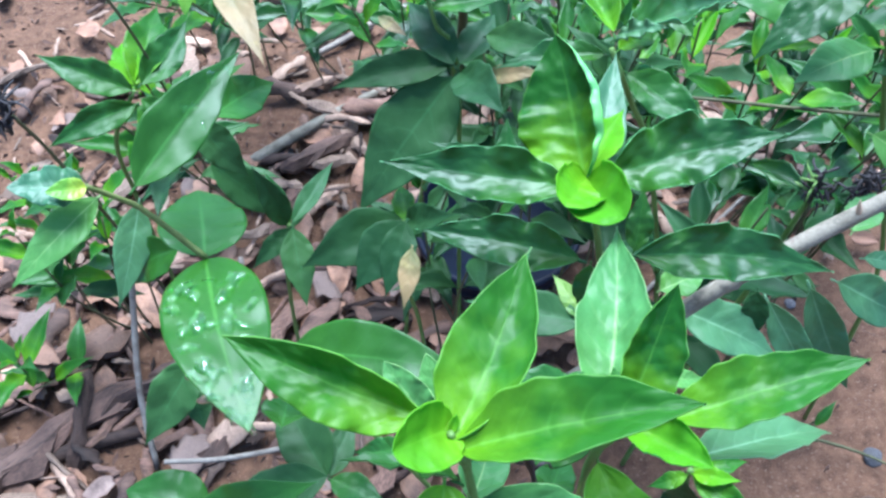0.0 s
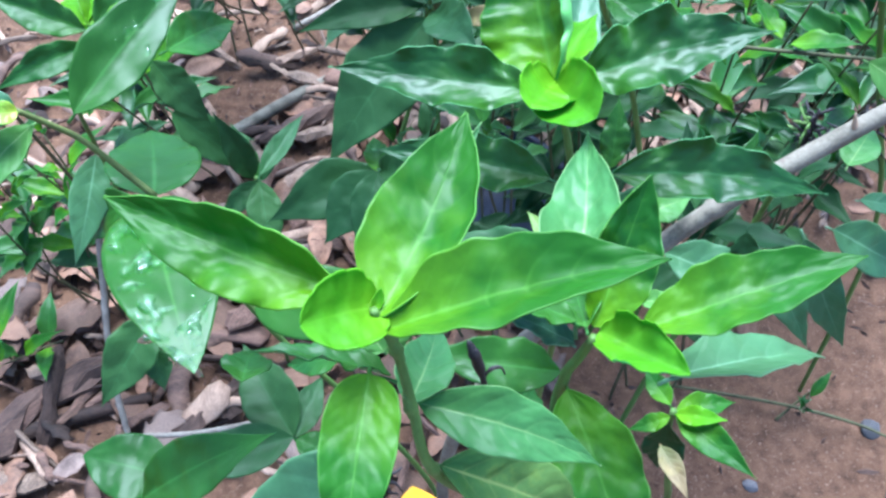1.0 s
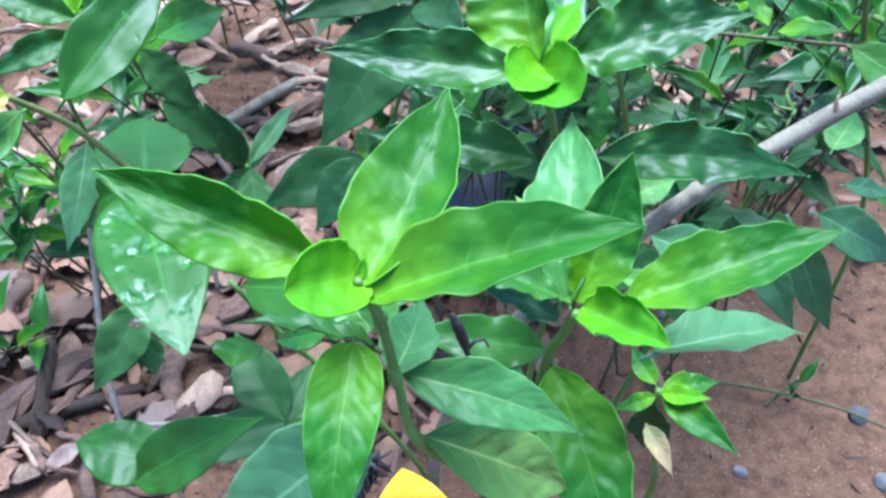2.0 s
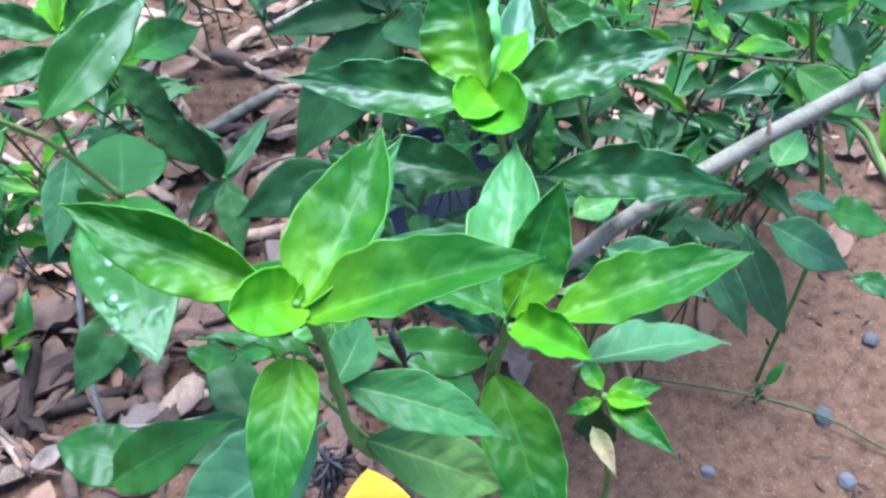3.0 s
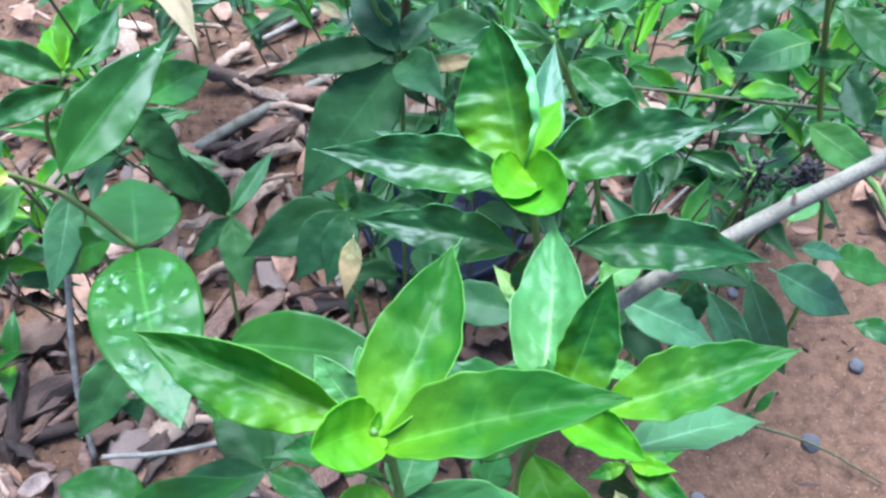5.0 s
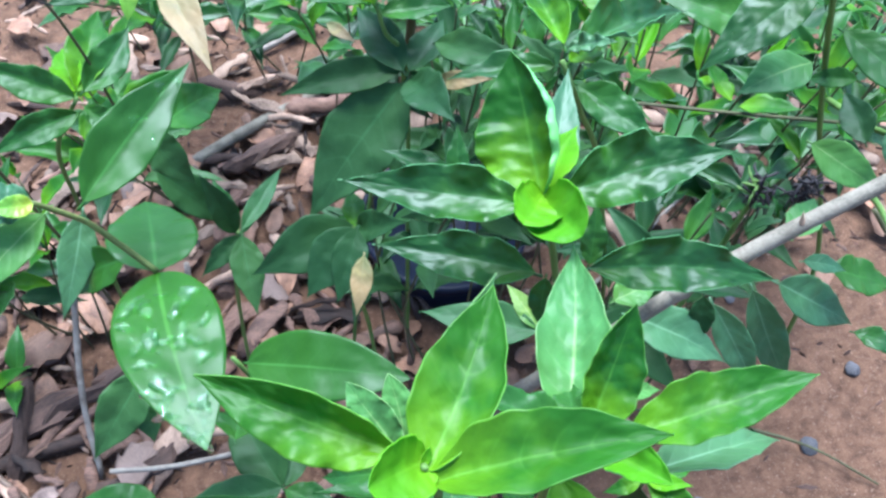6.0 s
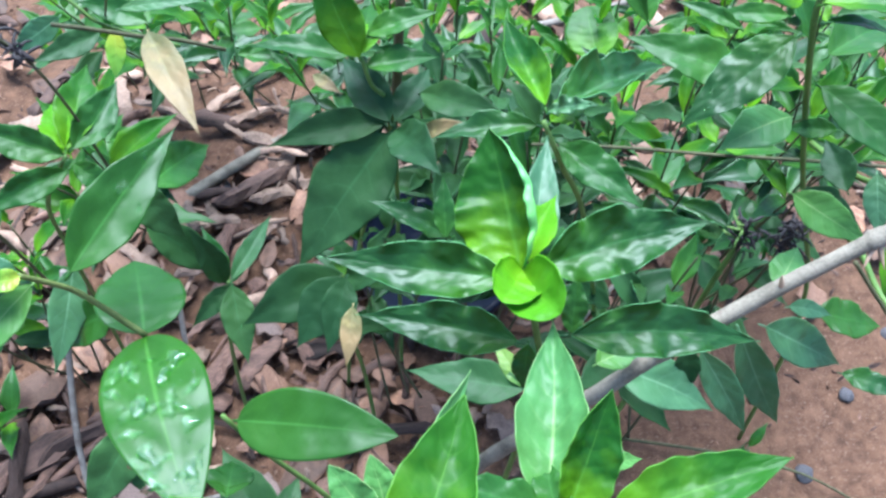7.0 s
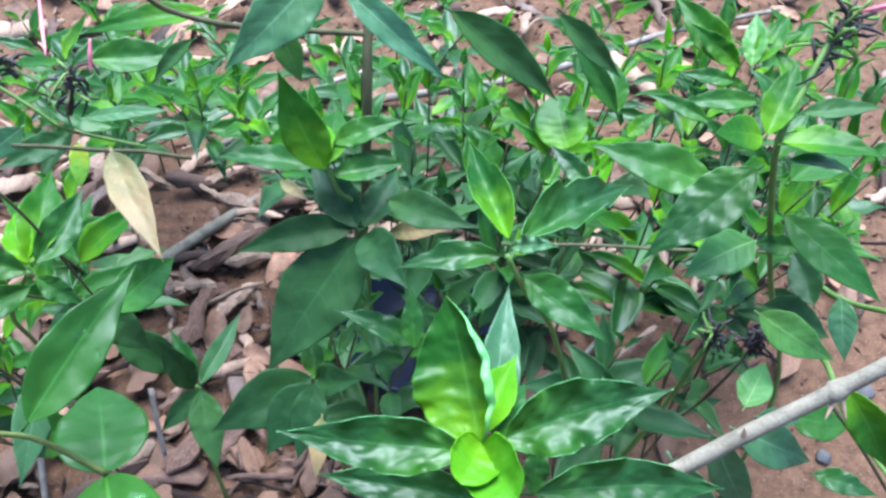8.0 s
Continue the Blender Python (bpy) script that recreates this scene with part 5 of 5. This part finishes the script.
low_plant([(-0.245, 0.53, 0.33), (-0.275, 0.55, 0.30), (-0.23, 0.575, 0.28), (-0.262, 0.50, 0.29), (-0.215, 0.55, 0.25)], (-0.24, 0.56), 3, 0.062, LEAFY, 53, LOW)


# ---- the pot ----
def build_pot():
    pot = thing("plant_pot", "dark navy plastic plant pot with a crumpled liner", "plant pot", at=(0.155, 0.69, 0.0))
    sides = 40

    def turned(name, profile, material, label=""):
        verts = [(0.155 + r * math.cos(2 * math.pi * k / sides) * (1 + 0.012 * math.sin(3 * 2 * math.pi * k / sides)), 0.69 + r * math.sin(2 * math.pi * k / sides), z) for r, z in profile for k in range(sides)]
        faces = [(i * sides + k, i * sides + (k + 1) % sides, (i + 1) * sides + (k + 1) % sides, (i + 1) * sides + k) for i in range(len(profile) - 1) for k in range(sides)]
        faces.append(tuple(range(sides))[::-1])
        faces.append(tuple(range((len(profile) - 1) * sides, len(profile) * sides)))
        part(name, mesh_of(name, verts, faces, [material]), pot, label)
    turned("body", [(0.080, -0.006), (0.083, 0.002), (0.089, 0.03), (0.094, 0.058), (0.095, 0.060), (0.092, 0.060), (0.089, 0.05), (0.084, 0.02), (0.080, 0.010)], PLASTIC)
    turned("rim", [(0.0955, 0.052), (0.099, 0.053), (0.100, 0.063), (0.099, 0.067), (0.0925, 0.067), (0.0922, 0.060)], PLASTIC)
    # a crumpled dark liner fills the mouth of the pot
    rings, verts, faces = 9, [(0.155, 0.69, 0.055)], []
    for i in range(1, rings + 1):
        r = 0.0915 * i / rings
        for k in range(sides):
            x, y = 0.155 + r * math.cos(2 * math.pi * k / sides), 0.69 + r * math.sin(2 * math.pi * k / sides)
            crease = abs(noise.noise((x * 26, y * 26, 2.0))) * 0.022 + noise.noise((x * 70, y * 70, 5.0)) * 0.006
            verts.append((x, y, 0.050 + crease * (1.0 if i < rings else 0.4)))
    faces += [(0, 1 + k, 1 + (k + 1) % sides) for k in range(sides)]
    faces += [(1 + i * sides + k, 1 + (i + 1) * sides + k, 1 + (i + 1) * sides + (k + 1) % sides, 1 + i * sides + (k + 1) % sides) for i in range(rings - 1) for k in range(sides)]
    part("liner", mesh_of("liner", verts, faces, [PLASTIC]), pot, "crumpled dark plastic liner")


build_pot()


# ---- mulch and litter on the soil ----
def chip_mesh(rng, length, width, thick, material, curl=0.0):
    """A bark or wood chip: an uneven, split, slightly curved slab."""
    nu, nv = 7, 3
    top, low = [], []
    edge = [(rng.uniform(0.6, 1.0), rng.uniform(0.6, 1.0)) for _ in range(nu + 1)]
    edge = [(a * rng.uniform(0.55, 1.2), c * rng.uniform(0.55, 1.2)) for a, c in edge]
    sway = [rng.uniform(-0.2, 0.2) for _ in range(nu + 1)]
    edge[0] = (edge[0][0] * 0.5, edge[0][1] * 0.6)
    edge[-1] = (edge[-1][0] * 0.45, edge[-1][1] * 0.5)
    for i in range(nu + 1):
        for j in range(nv + 1):
            x = length * (i / nu - 0.5) + rng.uniform(-0.03, 0.03) * length
            s = 2 * j / nv - 1
            y = 0.5 * width * (s * (edge[i][0] if s < 0 else edge[i][1]) + sway[i])
            z = curl * length * (1 - (2 * i / nu - 1) ** 2) + thick * rng.uniform(-0.25, 0.25)
            fall = 0.35 if abs(s) == 1 or i in (0, nu) else 1.0
            top.append((x, y, z + thick * fall))
            low.append((x, y, z - thick * 0.3 * fall))
    verts = top + low
    k, off = nv + 1, len(top)
    faces = []
    for i in range(nu):
        for j in range(nv):
            a, b, c, d = i * k + j, (i + 1) * k + j, (i + 1) * k + j + 1, i * k + j + 1
            faces += [(a, b, c, d), (a + off, d + off, c + off, b + off)]
    ring = [j for j in range(nv)] + [i * k + nv for i in range(nu)] + [nu * k + j for j in range(nv, 0, -1)] + [i * k for i in range(nu, 0, -1)]
    for a, b in zip(ring, ring[1:] + ring[:1]):
        faces.append((a, b, b + off, a + off))
    return mesh_of("chip", verts, faces, [material], smooth=False)


def litter_leaf_mesh(rng, length, material):
    grid, _, _ = blade_grid(length, rng.uniform(0.42, 0.62), rng.uniform(0.02, 0.14), rng.uniform(-25, 30), rng.uniform(0.1, 0.25), "oval", 8, 6, rng, rng.uniform(-0.6, 0.6), rng.uniform(-0.6, 0.6))
    grid = grid - np.array((length / 2, 0, grid[..., 2].min() - 0.0005))
    m, k = grid.shape[:2]
    top = grid.reshape(-1, 3)
    verts = np.concatenate([top, top - np.array((0, 0, 0.0006))])
    off, faces = m * k, []
    for i in range(m - 1):
        for j in range(k - 1):
            a, b, c, d = i * k + j, (i + 1) * k + j, (i + 1) * k + j + 1, i * k + j + 1
            faces += [(a, b, c, d), (a + off, d + off, c + off, b + off)]
        for j in (0, k - 1):
            a, b = i * k + j, (i + 1) * k + j
            faces.append((a, a + off, b + off, b))
    return mesh_of("litter", verts, faces, [material])


def mulch_amount(x, y):
    """How thickly the mulch lies: a bed to one side and behind, thinning out on the bare sand."""
    bed = 1.0 / (1.0 + math.exp((x + 0.12) * 16)) * (1.0 if y < 0.80 else max(0.35, 1 - (y - 0.80) * 6))
    strip = math.exp(-((y - (0.82 + 0.06 * x)) / 0.13) ** 2) * (0.95 if x > -0.12 else 0.3)
    under = 1.1 * math.exp(-((x - 0.03) / 0.19) ** 2 - ((y - 0.62) / 0.22) ** 2)
    far = 0.45 if y > 1.05 else 0.0
    return min(1.0, max(bed, strip, under, far) * (0.75 + 0.5 * noise.noise((x * 5, y * 5, 3.3)))) * min(1.0, max(0.0, 4.0 - 4.0 * math.hypot((x - 0.08) / 0.98, (y - 0.85) / 0.95)))


def scatter_litter():
    rng = random.Random(99)
    chips = [chip_mesh(rng, 1.0, rng.choice((rng.uniform(0.08, 0.18), rng.uniform(0.2, 0.45))), rng.uniform(0.03, 0.09), m, rng.uniform(0, 0.10)) for m in (CHIP, CHIP, CHIP, CHIP, CHIP, CHIP_PALE, CHIP_PALE) for _ in range(4)]
    leaves = [litter_leaf_mesh(rng, 1.0, m) for m in (LITTER, LITTER, LITTER, LITTER_GREY) for _ in range(4)]
    count, rest = [0, 0], [[], [], [], []]
    rest_v, rest_f = [], []
    for step in range(4600):
        x, y = (rng.uniform(-0.55, 0.62), rng.uniform(0.30, 1.02)) if step < 1500 else (rng.uniform(-0.85, 1.05), rng.uniform(0.25, 1.75))
        chance, is_leaf = rng.random(), rng.random() < 0.28
        size = rng.uniform(0.03, 0.07) if is_leaf else rng.choice((rng.uniform(0.015, 0.04), rng.uniform(0.03, 0.11)))
        # paler pieces are commoner behind, partly putting open-sky light into the colour
        bright = rng.random() < (0.55 if y > 0.66 else 0.12)
        mesh = rng.choice(leaves[:12] if is_leaf else chips[-8:]) if bright else rng.choice(leaves if is_leaf else chips[:21])
        place = (x, y, ground_height(x, y) + 0.002 + rng.uniform(0.0, 0.020))
        turn = (rng.uniform(-0.4, 0.4), rng.uniform(-0.4, 0.4), rng.uniform(0, 6.28))
        grow = (size, size, size * (1.0 if not is_leaf else rng.uniform(0.7, 1.3)))
        if chance > mulch_amount(x, y):
            continue
        if step < 1500 and count[int(is_leaf)] < 290:
            ob = new("dry_leaf" if is_leaf else "bark_chip", mesh)
            ob.location, ob.rotation_euler, ob.scale = place, turn, grow
            if is_leaf:
                tagged(ob, "curled dry brown fallen leaf lying on the mulch", "dry leaf", "fallen leaves")
            else:
                tagged(ob, "rough brown bark chip lying on the soil", "bark chip", "bark chips")
            count[int(is_leaf)] += 1
            continue
        # farther litter is joined
        m = Matrix.LocRotScale(place, Euler(turn), grow)
        start = len(rest[0])
        rest[0].extend(tuple(m @ v.co) for v in mesh.vertices)
        rest[1].extend(tuple(a + start for a in f.vertices) for f in mesh.polygons)
        slot = (CHIP, CHIP_PALE, LITTER, LITTER_GREY).index(mesh.materials[0])
        rest[2].extend([slot] * len(mesh.polygons))
    ob = new("mulch", mesh_of("mulch", rest[0], rest[1], [CHIP, CHIP_PALE, LITTER, LITTER_GREY], rest[2]))
    tagged(ob, "mulch of brown bark chips and dry fallen leaves", "mulch", kind="stuff")
    # crumbs and splinters too many to count
    for _ in range(15000):
        x, y = rng.uniform(-0.9, 1.1), rng.uniform(0.2, 1.8)
        if rng.random() > 0.10 + mulch_amount(x, y):
            continue
        r, a, z = rng.uniform(0.002, 0.008) * (1.6 if rng.random() < 0.25 else 1.0), rng.uniform(0, 6.28), ground_height(x, y)
        lx, ly = math.cos(a) * r, math.sin(a) * r
        wx, wy = -math.sin(a) * r * 0.35, math.cos(a) * r * 0.35
        h = rng.uniform(0.001, 0.004)
        s = len(rest_v)
        rest_v += [(x - lx, y - ly, z), (x + wx, y + wy, z - 0.001), (x + lx, y + ly, z + rng.uniform(0, 0.003)), (x - wx, y - wy, z - 0.001), (x + wx * 0.3, y + wy * 0.3, z + h + 0.001)]
        rest_f += [(s, s + 1, s + 4), (s + 1, s + 2, s + 4), (s + 2, s + 3, s + 4), (s + 3, s, s + 4), (s + 3, s + 2, s + 1, s)]
    ob = new("mulch_crumbs", mesh_of("mulch_crumbs", rest_v, rest_f, [CHIP], smooth=False))
    tagged(ob, "fine brown crumbs and splinters of mulch on the soil", "mulch", kind="stuff")


scatter_litter()


def bark_piece(a, b, width, thick, seed, label="large dark split piece of bark lying on the mulch", material=CHIP):
    rng = random.Random(seed)
    length = math.dist(a, b)
    ob = new("bark_piece", chip_mesh(rng, length, width, thick, material, 0.02))
    ob.location = ((a[0] + b[0]) / 2, (a[1] + b[1]) / 2, 0.018)
    ob.rotation_euler = (rng.uniform(-0.15, 0.15), rng.uniform(-0.05, 0.05), math.atan2(b[1] - a[1], b[0] - a[0]))
    tagged(ob, label, "bark piece", "bark pieces")


bark_piece((-0.40, 0.355), (-0.235, 0.50), 0.055, 0.016, 1)
bark_piece((-0.27, 0.46), (-0.14, 0.55), 0.026, 0.012, 2)
bark_piece((-0.365, 0.525), (-0.255, 0.555), 0.030, 0.012, 3)
bark_piece((-0.48, 0.45), (-0.36, 0.47), 0.045, 0.014, 4)
bark_piece((-0.20, 0.37), (-0.10, 0.46), 0.030, 0.012, 5)
bark_piece((-0.12, 0.80), (-0.02, 0.86), 0.030, 0.012, 6)
bark_piece((-0.30, 0.62), (-0.20, 0.66), 0.028, 0.010, 7)
# pale pieces; behind, their colour also stands in for open-sky light on the mulch
for seed, (x, y, a, length, width) in enumerate(((-0.09, 0.955, 0.4, 0.075, 0.016), (-0.03, 0.885, 1.3, 0.060, 0.030), (0.00, 0.905, 0.5, 0.055, 0.032), (-0.05, 0.815, 0.2, 0.060, 0.024), (-0.02, 0.845, 2.2, 0.048, 0.026),
                                                 (-0.12, 0.775, 0.1, 0.065, 0.022), (-0.06, 0.755, 0.8, 0.055, 0.024), (0.03, 0.945, 2.6, 0.050, 0.026), (-0.13, 0.705, 0.3, 0.060, 0.020), (-0.36, 0.50, 2.6, 0.060, 0.026), (-0.29, 0.475, 2.7, 0.070, 0.022))):
    d = (math.cos(a) * length / 2, math.sin(a) * length / 2)
    bark_piece((x - d[0], y - d[1]), (x + d[0], y + d[1]), width, 0.006, 40 + seed, "pale pinkish wood piece lying on the mulch", CHIP_PALE)


def twig(points, radius, label="thin grey fallen twig lying on the mulch", material=None):
    ob = thing("twig", label, "twig", "fallen twigs", points[0])
    v, f = tube(points, [radius, radius * 0.9, radius * 0.6], 7, 5, 0.12, random.Random(int(points[0][0] * 1000) + 7))
    part("wood", mesh_of("wood", v, f, [material or TWIG]), ob)


twig([(-0.16, 0.815, 0.016), (-0.10, 0.862, 0.022), (-0.02, 0.925, 0.022), (0.10, 1.02, 0.014)], 0.0085, "thick grey fallen twig lying on the mulch", BARK)
twig([(-0.30, 0.40, 0.010), (-0.20, 0.50, 0.02), (-0.17, 0.58, 0.014)], 0.005, "dark fallen stick lying across the mulch", CHIP)
twig([(-0.42, 0.37, 0.012), (-0.30, 0.42, 0.018), (-0.19, 0.46, 0.012)], 0.010, "thick dark fallen stick lying across the mulch", CHIP)
twig([(0.10, 1.10, 0.012), (0.35, 1.13, 0.03), (0.60, 1.24, 0.02), (0.80, 1.30, 0.012)], 0.006)
twig([(-0.10, 1.02, 0.01), (0.05, 1.12, 0.03), (0.16, 1.18, 0.012)], 0.005)
twig([(0.34, 0.477, 0.006), (0.46, 0.449, 0.014), (0.538, 0.424, 0.012), (0.605, 0.384, 0.004)], 0.0019, "thin dark fallen twig lying on the sand", STEM_BROWN)
twig([(0.30, 0.60, 0.006), (0.42, 0.72, 0.012), (0.52, 0.82, 0.006)], 0.003)


def build_pebbles():
    rng = random.Random(5)
    bm = bmesh.new()
    bmesh.ops.create_icosphere(bm, subdivisions=3, radius=1.0)
    for vert in bm.verts:
        vert.co *= 1 + 0.3 * noise.noise(vert.co * 1.1) + 0.05 * noise.noise(vert.co * 4)
    me = bpy.data.meshes.new("pebble")
    bm.to_mesh(me)
    bm.free()
    me.materials.append(STONE)
    me.polygons.foreach_set("use_smooth", [True] * len(me.polygons))
    for x, y, r in ((0.55, 0.36, 0.012), (0.545, 0.43, 0.013), (0.41, 0.37, 0.010), (0.62, 0.52, 0.012), (0.70, 0.60, 0.014), (0.50, 0.62, 0.009), (0.36, 0.55, 0.010), (-0.20, 0.86, 0.016), (-0.12, 0.84, 0.018), (0.60, 0.30, 0.010)):
        ob = new("pebble", me)
        ob.location = (x, y, ground_height(x, y) + r * 0.15)
        ob.scale = (0.8 * r, 0.8 * r * rng.uniform(0.7, 1.0), r * rng.uniform(0.4, 0.6))
        ob.rotation_euler = (0, 0, rng.uniform(0, 6.28))
        tagged(ob, "small grey pebble on the sandy soil", "pebble", "pebbles")


build_pebbles()
